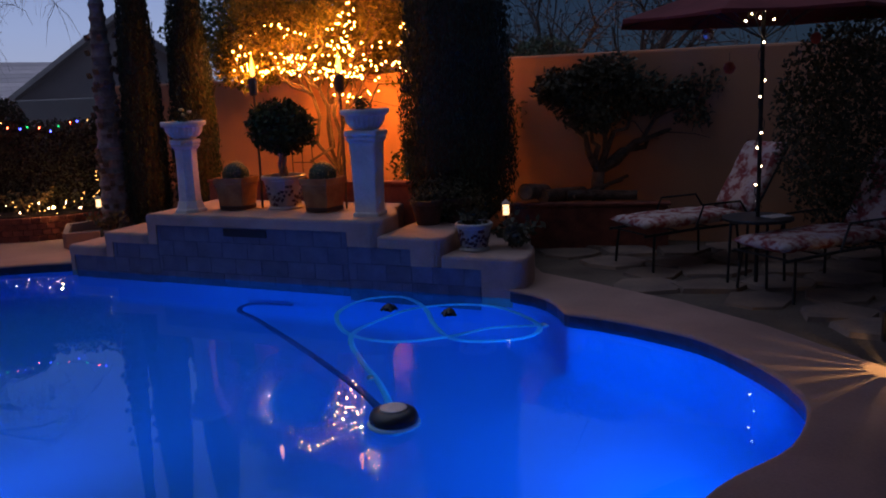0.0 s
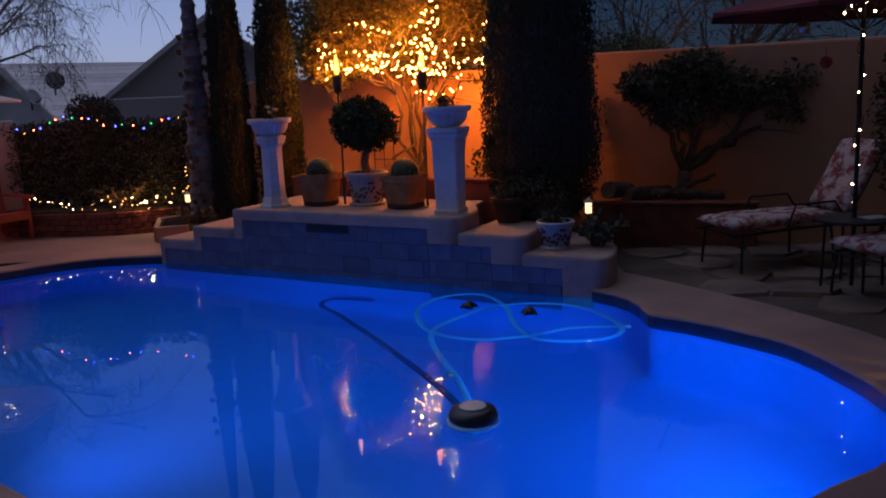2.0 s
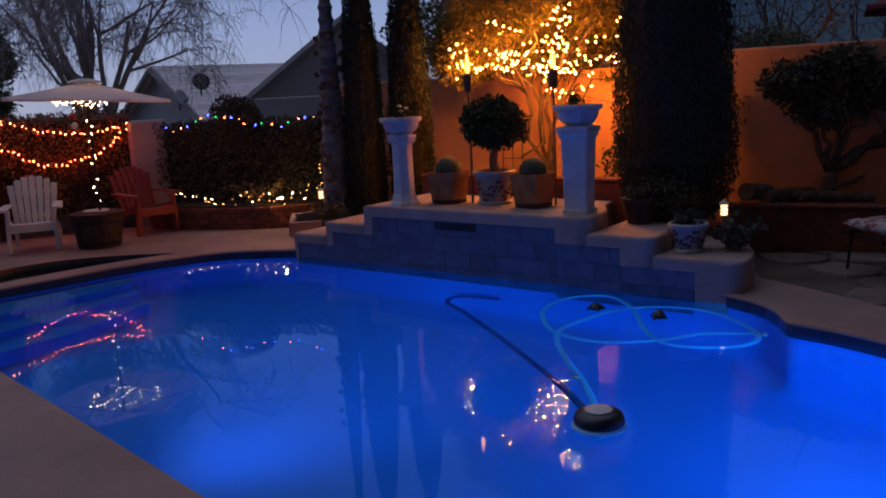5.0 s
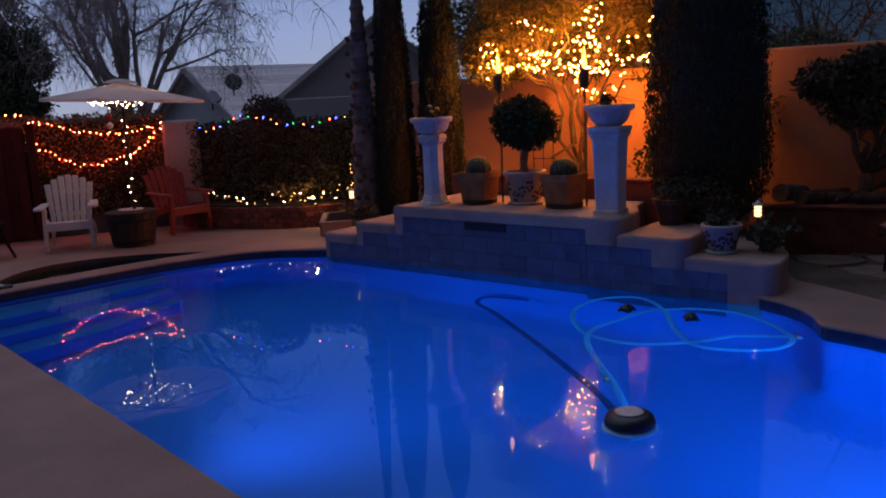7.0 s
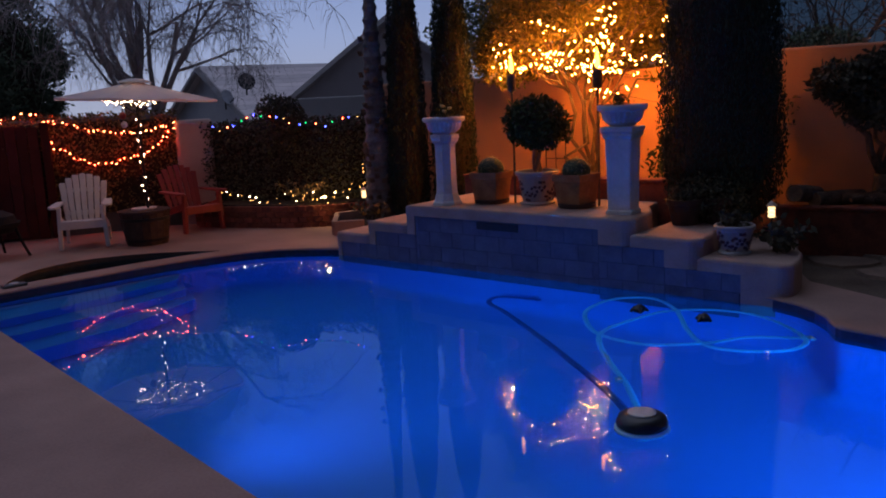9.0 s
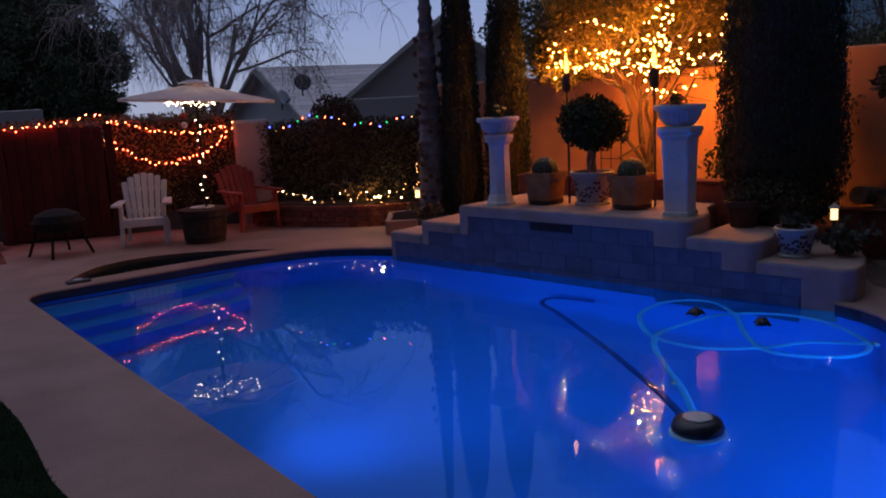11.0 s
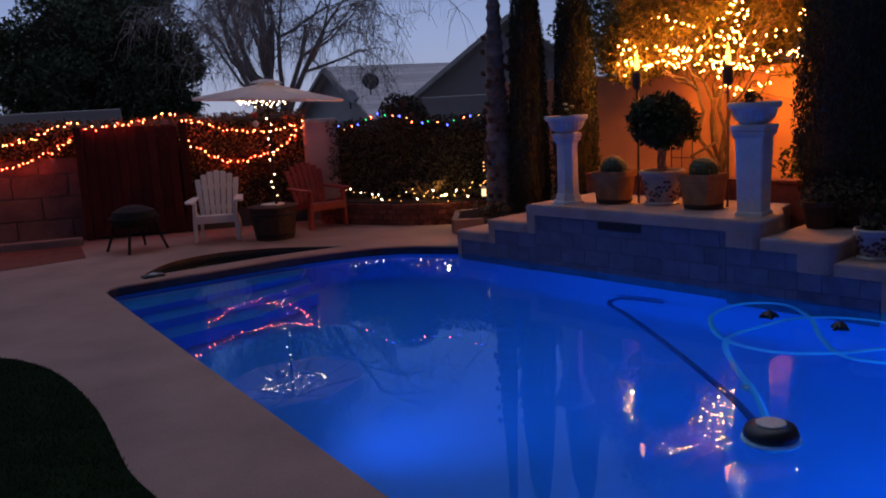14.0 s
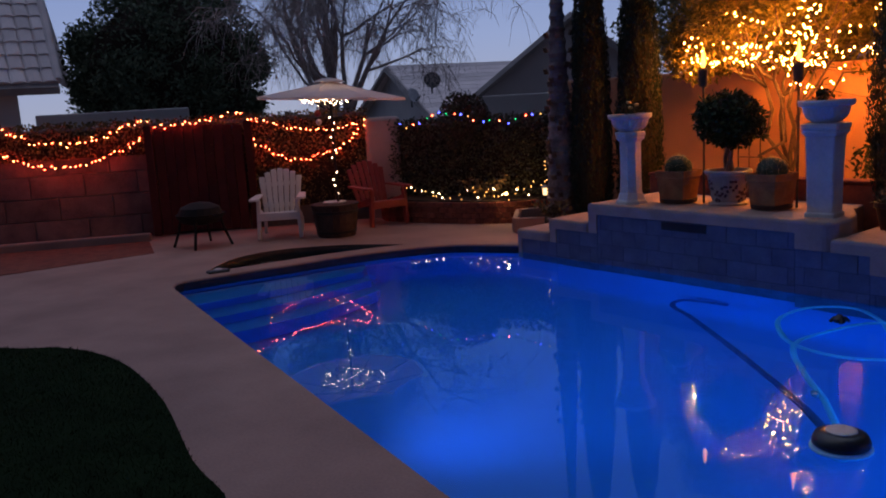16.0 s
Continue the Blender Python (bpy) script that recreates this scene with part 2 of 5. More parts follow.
    "bulb_green": glow("green_bulb", (0.01, 0.7, 0.16), 3),
    "flame": glow("flame", (1.0, 0.33, 0.05), 9),
    "lantern_glow": glow("lantern_glow", (1.0, 0.68, 0.34), 1.9),
}

for k in ("lawn_soil", "grass"):
    M[k].node_tree.nodes["Principled BSDF"].inputs["Specular IOR Level"].default_value = 0.03

# the water: clear, with a mirror gloss and slow ripples
water_mat = bpy.data.materials.new("pool_water")
water_mat.use_nodes = True
wtn, wtl = water_mat.node_tree.nodes, water_mat.node_tree.links
wtn.remove(wtn["Principled BSDF"])
w_deep, w_gloss, w_both = wtn.new("ShaderNodeBsdfRefraction"), wtn.new("ShaderNodeBsdfGlossy"), wtn.new("ShaderNodeMixShader")
w_deep.inputs["Color"].default_value = (0.40, 0.88, 1.0, 1)
w_deep.inputs["Roughness"].default_value, w_deep.inputs["IOR"].default_value = 0.0, 1.25
w_gloss.inputs["Color"].default_value = (0.62, 0.84, 1.0, 1)
w_gloss.inputs["Roughness"].default_value = 0.0
w_fres = wtn.new("ShaderNodeFresnel")
w_fres.inputs["IOR"].default_value = 1.33
wtl.new(w_fres.outputs[0], w_both.inputs[0])
wtl.new(w_deep.outputs[0], w_both.inputs[1])
wtl.new(w_gloss.outputs[0], w_both.inputs[2])
wtl.new(w_both.outputs[0], wtn["Material Output"].inputs["Surface"])
wtc, wno, wbp = wtn.new("ShaderNodeTexCoord"), wtn.new("ShaderNodeTexNoise"), wtn.new("ShaderNodeBump")
wno.inputs["Scale"].default_value, wno.inputs["Detail"].default_value = 2.2, 1.0
wbp.inputs["Strength"].default_value, wbp.inputs["Distance"].default_value = 0.02, 0.010
wtl.new(wtc.outputs["Object"], wno.inputs["Vector"])
wtl.new(wno.outputs["Fac"], wbp.inputs["Height"])
for w_node in (w_deep, w_gloss, w_fres):
    wtl.new(wbp.outputs[0], w_node.inputs["Normal"])
M["water"] = water_mat

# ---- builders ----


def finish(name, bm, mat, smooth=False):
    bmesh.ops.recalc_face_normals(bm, faces=bm.faces)
    me = bpy.data.meshes.new(name)
    bm.to_mesh(me)
    bm.free()
    me.materials.append(mat)
    if smooth:
        me.polygons.foreach_set("use_smooth", [True] * len(me.polygons))
    return me


def part(name, bm, mat, parent=None, label="", smooth=False, at=None):
    ob = new(name, finish(name, bm, mat, smooth) if isinstance(bm, bmesh.types.BMesh) else bm)
    if parent:
        ob.parent = parent
    if at is not None:
        ob.matrix_basis = at
    return tagged(ob, label) if label else ob


def thing(name, label, category, at=None, group="", kind=""):
    ob = new(name)
    ob.empty_display_size = 0.1
    if at is not None:
        ob.matrix_basis = at
    return tagged(ob, label, category, group, kind)


def add_box(bm, c, s, m=None, bevel=0.0):
    r = bmesh.ops.create_cube(bm, size=1.0)
    vs = r["verts"]
    bmesh.ops.scale(bm, vec=s, verts=vs)
    if bevel:
        es = list({e for v in vs for e in v.link_edges})
        g = bmesh.ops.bevel(bm, geom=es, offset=bevel, segments=2, affect="EDGES", profile=0.5)
        vs = g["verts"]
        vs = list({v for f in g["faces"] for v in f.verts} | set(vs))
    bmesh.ops.translate(bm, vec=c, verts=vs)
    if m is not None:
        bmesh.ops.transform(bm, matrix=m, verts=vs)
    return vs


def box(c, s, m=None, bevel=0.0):
    bm = bmesh.new()
    add_box(bm, c, s, m, bevel)
    return bm


def add_lathe(bm, prof, segs=24, c=(0, 0, 0), wob=0.0, flutes=0):
    """Turned about z. prof: radius, height."""
    rings = []
    for k, (r, h) in enumerate(prof):
        ring = []
        for i in range(segs):
            a = 2 * math.pi * i / segs
            q = r * (1 + wob * noise.noise((math.cos(a) * 1.5, math.sin(a) * 1.5, h * 3)))
            if flutes and i % 2:
                q *= 1 - flutes
            ring.append(bm.verts.new((c[0] + q * math.cos(a), c[1] + q * math.sin(a), c[2] + h)))
        rings.append(ring)
    for a, b in zip(rings, rings[1:]):
        for i in range(segs):
            bm.faces.new((a[i], a[(i + 1) % segs], b[(i + 1) % segs], b[i]))
    bm.faces.new(rings[0][::-1])
    bm.faces.new(rings[-1])


def lathe(prof, segs=24, c=(0, 0, 0), wob=0.0, flutes=0):
    bm = bmesh.new()
    add_lathe(bm, prof, segs, c, wob, flutes)
    return bm


def spline(pts, n=8, closed=False):
    """Catmull-Rom through the points."""
    p = [Vector(q) for q in pts]
    out, m = [], len(p)
    for i in range(m if closed else m - 1):
        a, b, c, d = (p[(i + k) % m] if closed else p[min(max(i + k, 0), m - 1)] for k in (-1, 0, 1, 2))
        for j in range(n):
            t = j / n
            out.append(0.5 * (2 * b + (c - a) * t + (2 * a - 5 * b + 4 * c - d) * t * t + (3 * b - a - 3 * c + d) * t ** 3))
    if not closed:
        out.append(p[-1])
    return out


def add_tube(bm, pts, r0, r1=None, segs=6):
    r1 = r0 if r1 is None else r1
    pts = [Vector(p) for p in pts]
    rings, n = [], len(pts)
    side = Vector((0.31, 0.77, 0.55))
    for i, p in enumerate(pts):
        d = (pts[min(i + 1, n - 1)] - pts[max(i - 1, 0)]).normalized()
        x = (side - d * side.dot(d)).normalized()
        y = d.cross(x)
        r = r0 + (r1 - r0) * i / max(n - 1, 1)
        rings.append([bm.verts.new(p + (x * math.cos(2 * math.pi * k / segs) + y * math.sin(2 * math.pi * k / segs)) * r) for k in range(segs)])
        side = x
    for a, b in zip(rings, rings[1:]):
        for k in range(segs):
            bm.faces.new((a[k], a[(k + 1) % segs], b[(k + 1) % segs], b[k]))
    bm.faces.new(rings[0][::-1])
    bm.faces.new(rings[-1])


def tube(pts, r0, r1=None, segs=6):
    bm = bmesh.new()
    add_tube(bm, pts, r0, r1, segs)
    return bm


def leaves(name, places, sizes, mat, rng, slim=0.5, up=None):
    """One mesh of small folded leaves at the places."""
    n = len(places)
    d = rng.normal(size=(n, 3))
    if up is not None:
        d = d * (1 - up) + np.array([0, 0, 1.0]) * up * 1.6
    d /= np.linalg.norm(d, axis=1)[:, None]
    s = np.cross(d, rng.normal(size=(n, 3)))
    s /= np.linalg.norm(s, axis=1)[:, None]
    sz = np.asarray(sizes).reshape(-1, 1) * np.ones((n, 1))
    w = sz * slim * 0.5
    v = np.stack([places, places + d * sz * 0.5 + s * w, places + d * sz, places + d * sz * 0.5 - s * w], 1).reshape(-1, 3)
    me = bpy.data.meshes.new(name)
    me.from_pydata(v.tolist(), [], (np.arange(n)[:, None] * 4 + np.arange(4)).tolist())
    me.materials.append(mat)
    return me


def blob_points(rng, n, c, r, shell=0.55, lumps=6, lump=0.35):
    """Places in an uneven crown: clumps on an ellipsoid, thin inside."""
    c, r = np.array(c, float), np.array(r, float)
    k = rng.normal(size=(lumps, 3))
    k /= np.linalg.norm(k, axis=1)[:, None]
    p = rng.normal(size=(n, 3))
    p /= np.linalg.norm(p, axis=1)[:, None]
    q = shell + (1 - shell) * rng.random(n) ** 0.6
    near = (p @ k.T).max(1)
    q *= 1 - lump + lump * np.clip((near - 0.2) / 0.7, 0, 1.2)
    return c + p * q[:, None] * r


def sheet(name, outer, holes, z, thick, mat, label, category):
    """A flat slab with holes."""
    bm = bmesh.new()
    for loop in (outer, *holes):
        vs = [bm.verts.new((p[0], p[1], z)) for p in loop]
        for a, b in zip(vs, vs[1:] + vs[:1]):
            bm.edges.new((a, b))
    bmesh.ops.triangle_fill(bm, use_beauty=True, edges=bm.edges[:])
    if thick:
        g = bmesh.ops.extrude_face_region(bm, geom=bm.faces[:])
        bmesh.ops.translate(bm, vec=(0, 0, -thick), verts=[v for v in g["geom"] if isinstance(v, bmesh.types.BMVert)])
        bmesh.ops.recalc_face_normals(bm, faces=bm.faces)
    me = bpy.data.meshes.new(name)
    bmesh.ops.triangulate(bm, faces=bm.faces)
    if not thick:
        bm.normal_update()
        bmesh.ops.reverse_faces(bm, faces=[f for f in bm.faces if f.normal.z < 0])
    bm.to_mesh(me)
    bm.free()
    me.materials.append(mat)
    return tagged(new(name, me), label, category, kind="structure")


def outset(loop, d):
    """The closed loop moved outwards by d (loop runs anticlockwise)."""
    out, n = [], len(loop)
    for i in range(n):
        a, b, c = (Vector(loop[(i + k) % n][:2]) for k in (-1, 0, 1))
        e, f = (b - a).normalized(), (c - b).normalized()
        t = Vector((e.y + f.y, -e.x - f.x)).normalized()
        k = max(0.45, t.dot(Vector((f.y, -f.x))))
        out.append(b + t * d / k)
    return out


def ring_strip(name, inner, outer, z0, z1, mat):
    """A kerb between two loops, from z0 up to z1, with a rounded inner edge."""
    bm = bmesh.new()
    n = len(inner)
    rows = []
    for a, b in zip(inner, outer):
        a, b = Vector(a[:2]), Vector(b[:2])
        d = (b - a).normalized()
        rows.append([bm.verts.new((*p, z)) for p, z in ((a + d * 0.02, z0), (a, z0 + 0.008), (a, z1 - 0.018), (a + d * 0.008, z1 - 0.006), (a + d * 0.024, z1), (b, z1), (b, z0))])
    for i in range(n):
        p, q = rows[i], rows[(i + 1) % n]
        if (p[0].co - q[0].co).length > 2:
            continue
        for k in range(7):
            bm.faces.new((p[k], q[k], q[(k + 1) % 7], p[(k + 1) % 7]))
    return bm


def bulb_mesh(mat, r):
    bm = bmesh.new()
    bmesh.ops.create_icosphere(bm, subdivisions=1, radius=r)
    bmesh.ops.scale(bm, vec=(1, 1, 1.12), verts=bm.verts)
    return finish("bulb", bm, mat, True)


BULB = {k: bulb_mesh(M["bulb_" + k], r) for k, r in (("warm", 0.0085), ("white", 0.0105), ("gold", 0.0075), ("red", 0.0092), ("amber", 0.0092), ("blue", 0.0125), ("green", 0.012))}


def light_string(name, label, pts, kinds, step, rng, jitter=0.02, cable_r=0.004, group="light strings"):
    """A cable through the points with bulbs along it."""
    s = thing(name, label, "string lights", group=group)
    path = spline(pts, 6)
    part("cable", tube(path, cable_r, segs=4), M["cable"], s)
    length, nxt, k = 0.0, step * 0.5, 0
    for a, b in zip(path, path[1:]):
        d = (b - a).length
        while nxt <= length + d and d > 0:
            p = a.lerp(b, (nxt - length) / d)
            q = Vector(rng.normal(size=3)) * jitter
            part("bulb", BULB[kinds[k % len(kinds)]], None, s, at=pose(*(p + q + Vector((0, 0, -0.012))), 0, 0, 0))
            nxt += step * (0.75 + 0.5 * rng.random())
            k += 1
        length += d
    return s


# ---- the pool and the ground ----
WALL_L, WALL_R = Vector((-4.33, 9.99)), Vector((0.35, 7.91))
U = (WALL_R - WALL_L).normalized()
V = Vector((-U.y, U.x))


def uv(u, v, z=0.0):
    """A place by the raised wall: along it, behind its face, up."""
    p = WALL_L + U * u + V * v
    return Vector((p.x, p.y, z))


WALL_TURN = math.degrees(math.atan2(U.y, U.x))
curve_r = [p.to_2d() for p in spline([(-2.01, 3.44, 0), (-1.1, 2.90, 0), (-0.3, 2.68, 0), (0.55, 2.95, 0), (1.24, 3.72, 0), (1.74, 4.12, 0), (2.04, 4.60, 0), (2.10, 5.02, 0), (2.03, 5.5, 0), (1.84, 6.06, 0), (1.47, 6.51, 0)], 5)]
curve_c = [Vector(q) for q in ((1.24, 6.72), (1.08, 6.83), (1.02, 6.875), (0.99, 6.93), (0.982, 7.00), (0.965, 7.18), (0.90, 7.40), (0.79, 7.58), (0.62, 7.76), (0.40, 7.925))]
curve_l = [p.to_2d() for p in spline([(-4.315, 10.02, 0), (-5.25, 9.90, 0), (-5.88, 9.41, 0), (-6.35, 8.81, 0), (-6.73, 8.15, 0), (-7.06, 7.58, 0), (-7.33, 7.10, 0)], 4)] + [Vector((-7.32, 6.96)), Vector((-7.21, 6.81)), Vector((-5.95, 5.99)), Vector((-4.64, 5.14)), Vector((-3.32, 4.29))]
POOL = curve_r + curve_c + curve_l  # anticlockwise
DECK_Z = 0.058
WATER_Z = -0.035


def coping_edge():
    """The outer edge of the coping, cut straight behind the inner corner."""
    o = outset(POOL, 0.3)
    i, j = len(curve_r) - 1, len(curve_r) + 8
    for k in range(i + 1, j):
        o[k] = o[i].lerp(o[j], (k - i) / (j - i))
    return o


bay_arc = [p.to_2d() for p in spline([(-7.22, 7.35, 0), (-7.55, 7.85, 0), (-7.72, 8.5, 0), (-7.52, 9.1, 0), (-6.9, 9.55, 0), (-6.1, 9.75, 0), (-5.55, 9.78, 0)], 5)]
bay_in = [Vector((-6.02, 9.50)), Vector((-6.49, 8.90)), Vector((-6.87, 8.24))]
BAY = (bay_arc + bay_in)[::-1]
flag_edge = [(0.95, 10.2), (0.95, 8.7), (0.98, 8.42), (1.42, 7.87), (1.98, 7.11), (2.41, 6.32), (2.66, 5.65), (2.86, 5.1), (3.05, 3.2), (3.1, -4.0)]
deck_outer = [(-16.0, -4.0)] + flag_edge[::-1] + [(0.5, 11.0), (-4.4, 13.1), (-8.0, 11.9), (-12.2, 8.55), (-16.0, 5.6)]
sheet("deck", deck_outer, [coping_edge(), BAY[::-1]], DECK_Z, 0.05, M["deck"], "worn tan plaster pool deck with faint stains", "deck")
sheet("ground", [(-200, -200), (200, -200), (200, 200), (-200, 200)], [coping_edge(), outset(BAY[::-1], -0.05)[::-1]], 0.0, 0, M["dirt"], "bare dark earth around the yard", "ground")
tagged(part("pool_coping", ring_strip("coping", outset(POOL, -0.015), coping_edge(), 0.026, DECK_Z + 0.0005, M["deck"]), M["deck"]), "rounded tan plaster coping round the pool", "coping", kind="structure")


def shell(loop, top, bottom, mat, name, label, cove=0.0):
    """Walls that round into a floor."""
    bm = bmesh.new()
    steps = [(0.0, top), (0.0, bottom + cove)] + [(cove * (1 - math.cos(a)), bottom + cove * (1 - math.sin(a))) for a in (0.4, 0.8, 1.2, 1.571)] if cove else [(0.0, top), (0.0, bottom)]
    rings = [[bm.verts.new((p[0], p[1], z)) for p in (outset(loop, -d) if d else loop)] for d, z in steps]
    n = len(loop)
    for a, b in zip(rings, rings[1:]):
        for i in range(n):
            j = (i + 1) % n
            bm.faces.new((a[j], a[i], b[i], b[j]))
    b = rings[-1]
    bmesh.ops.triangle_fill(bm, use_beauty=True, edges=[bm.edges.get((b[i], b[(i + 1) % n])) for i in range(n)])
    return tagged(part(name, bm, mat, smooth=bool(cove)), label, "pool", kind="structure")


shell(outset(POOL, 0.006), 0.03, -1.25, M["pool"], "pool_basin", "smooth pale blue plaster pool basin", 0.16)
shell(BAY, 0.05, -0.35, M["bay"], "bay_basin", "dark shallow spa basin beside the pool")
for nm, loop, z in (("pool_water", outset(POOL, 0.004), WATER_Z), ("bay_water", BAY, -0.012)):
    ob = sheet(nm, loop, [], z, 0, M["water"], "still clear water lit blue from below" if nm == "pool_water" else "still dark water in the spa", "water")
band = bmesh.new()
lp = outset(POOL, -0.002)
ta = [band.verts.new((p[0], p[1], 0.034)) for p in lp]
tb = [band.verts.new((p[0], p[1], -0.14)) for p in lp]
for i in range(len(lp)):
    j = (i + 1) % len(lp)
    if (lp[i] - lp[j]).length < 2:
        band.faces.new((ta[j], ta[i], tb[i], tb[j]))
tagged(part("waterline_tile", band, M["dark_tile"]), "dark blue band of waterline tile", "tile", kind="structure")

# steps under water at the far corner
for k, (a, h) in enumerate(((0.55, -0.28), (0.95, -0.55), (1.35, -0.82))):
    bm = bmesh.new()
    corner = Vector((-7.36, 7.0))
    e1, e2 = Vector((0.84, -0.54)), Vector((0.52, 0.855))
    pts = [corner + e1 * 0.0, corner + e1 * (a + 0.1), corner + e1 * (a * 0.95) + e2 * 1.2, corner + e1 * (a * 0.6) + e2 * 2.2, corner + e2 * 2.4]
    vs = [bm.verts.new((*p, h)) for p in pts]
    f = bm.faces.new(vs)
    g = bmesh.ops.extrude_face_region(bm, geom=[f])
    bmesh.ops.translate(bm, vec=(0, 0, -1.24 - h + 0.01 * k), verts=[v for v in g["geom"] if isinstance(v, bmesh.types.BMVert)])
    tagged(part("pool_step", bm, M["pool"]), "pale plaster step under the water", "step", kind="structure")

# lawn
lawn = [p.to_2d() for p in spline([(-12.0, 4.1, 0), (-8.5, 4.35, 0), (-6.82, 4.46, 0), (-6.3, 4.63, 0), (-5.75, 4.60, 0), (-5.15, 4.38, 0), (-4.34, 3.91, 0), (-3.46, 3.26, 0), (-2.87, 2.9, 0), (-2.2, 2.1, 0), (-1.9, 0.6, 0), (-2.2, -3.0, 0)], 4)] + [Vector((-12.0, -3.0))]
sheet("lawn", lawn[::-1], [], DECK_Z + 0.012, 0.01, M["lawn_soil"], "dark lawn soil beside the deck", "lawn")
rng = np.random.default_rng(3)
gx = rng.uniform((-9.0, 1.2), (-2.2, 4.7), size=(90000, 2))
lw = np.array([(p.x, p.y) for p in lawn])
inside = np.zeros(len(gx), bool)
for (x0, y0), (x1, y1) in zip(lw, np.roll(lw, -1, 0)):
    cross = ((y0 > gx[:, 1]) != (y1 > gx[:, 1])) & (gx[:, 0] < (x1 - x0) * (gx[:, 1] - y0) / (y1 - y0 + 1e-12) + x0)
    inside ^= cross
gp = gx[inside]
gp = np.column_stack([gp, np.full(len(gp), DECK_Z + 0.01)])
tagged(new("grass", leaves("grass", gp, rng.uniform(0.012, 0.028, len(gp)), M["grass"], rng, 0.18, up=0.7)), "short dark green grass of the lawn", "grass", kind="stuff")

# ---- the raised wall ----
STAIR = [(-0.05, 0.52, 0.27), (0.52, 1.16, 0.44), (1.16, 4.06, 0.66), (4.06, 4.74, 0.51), (4.74, 5.55, 0.345)]
raised = thing("wall_raised", "stepped raised pool wall of tan plaster faced with blue tile", "wall", pose(WALL_L.x, WALL_L.y, 0, 0, 0, WALL_TURN), kind="structure")


def step_outline(a, b, depth):
    """Seen from above: square at the left end, rounded at the right."""
    r = 0.13
    turn = [(b - r + r * math.sin(k * math.pi / 12), r - r * math.cos(k * math.pi / 12)) for k in range(7)]
    return [(a, 0.0)] + turn + [(b - 0.02, depth * 0.30), (b - 0.10, depth * 0.52), (b - 0.27, depth * 0.75), (b - 0.33, depth), (a, depth)]


def slab(outline, z0, z1, soft=0.0):
    """An upright block on an outline, with a softened top edge."""
    bm = bmesh.new()
    cx = sum(p[0] for p in outline) / len(outline)
    cy = sum(p[1] for p in outline) / len(outline)
    rings = []
    for inset, z in ((0.0, z0), (0.0, z1 - soft), (soft * 0.3, z1 - soft * 0.3), (soft, z1)) if soft else ((0.0, z0), (0.0, z1)):
        ring = []
        for x, y in outline:
            d = math.hypot(x - cx, y - cy)
            ring.append(bm.verts.new((x - (x - cx) / d * inset, y - (y - cy) / d * inset, z)))
        rings.append(ring)
    n = len(outline)
    for p, q in zip(rings, rings[1:]):
        for k in range(n):
            bm.faces.new((p[k], p[(k + 1) % n], q[(k + 1) % n], q[k]))
    bm.faces.new(rings[0][::-1])
    bm.faces.new(rings[-1])
    return bm


for a, b, h in STAIR:
    deep = 1.2
    part("step_block", slab([(x - 0.004, y + 0.012) for x, y in step_outline(a, b, deep)], -0.3, h - 0.121), M["cap"], raised)
    part("step_cap", slab([(x, y - 0.028) for x, y in step_outline(a - 0.014, b + 0.002, deep + 0.04)], h - 0.12, h, 0.03), M["cap"], raised)
TILED = [(0.0, 0.61, 0.15), (0.61, 1.27, 0.32), (1.27, 3.70, 0.54), (3.70, 4.40, 0.39), (4.40, 5.13, 0.225)]
for k, low in ((2, 0.39), (3, 0.225), (4, -0.3)):  # right ends, down to the next tier of tile
    part("end_piece", slab([(x, y - 0.026) for x, y in step_outline(TILED[k][1], STAIR[k][1], 1.18)], low, STAIR[k][2] - 0.119), M["cap"], raised)
for k, low in ((0, -0.3), (1, 0.15), (2, 0.32)):  # left ends
    l, r, z = STAIR[k][0] - 0.012, TILED[k][0], STAIR[k][2] - 0.119
    part("end_piece", box(((l + r) / 2, 0.28, (low + z) / 2), (r - l, 0.61, z - low)), M["cap"], raised)
# black box proud of the tile; its colour replaces the slot's inner shade
part("spillway_shade_box", box((2.46, 0.0, 0.485), (0.55, 0.05, 0.085)), M["float_black"], raised, "black box standing in for the shaded spillway slot")

# ---- garden walls ----
BACK = Vector((-1.6, 12.1))


def back(s, d=0.0, z=0.0):
    """Along the back wall, in front of its face by d."""
    p = BACK + U * s - V * d
    return Vector((p.x, p.y, z))


def wall(name, a, b, h, thick, mat, label, z0=-0.1):
    a, b = Vector(a[:2]), Vector(b[:2])
    d = b - a
    w = thing(name, label, "wall", pose(a.x, a.y, 0, 0, 0, math.degrees(math.atan2(d.y, d.x))), kind="structure")
    part("body", box((d.length / 2, thick / 2, (h + z0) / 2), (d.length, thick, h - z0), bevel=0.03), mat, w)
    return w


wall("wall_back", back(-3.8), back(2.35), 2.12, 0.22, M["stucco"], "orange stucco garden wall glowing behind the lit tree")
wall("wall_right", back(2.35), back(12.0), 2.25, 0.22, M["stucco"], "terracotta stucco garden wall in the shade")
wall("wall_corner", (-8.0, 12.15), back(-3.8), 1.55, 0.2, M["block"], "dark block wall behind the hedge")
wall("wall_left", (-17.0, 4.7), (-8.0, 12.15), 1.82, 0.2, M["mortar"], "concrete block garden wall with ivy on top")
wall("wall_side", back(12.0), (9.0, -9.0), 2.2, 0.2, M["stucco"], "stucco garden wall")
wall("wall_house", (9.0, -9.0), (-17.0, -9.0), 3.0, 0.2, M["house_pale"], "pale stucco house wall")
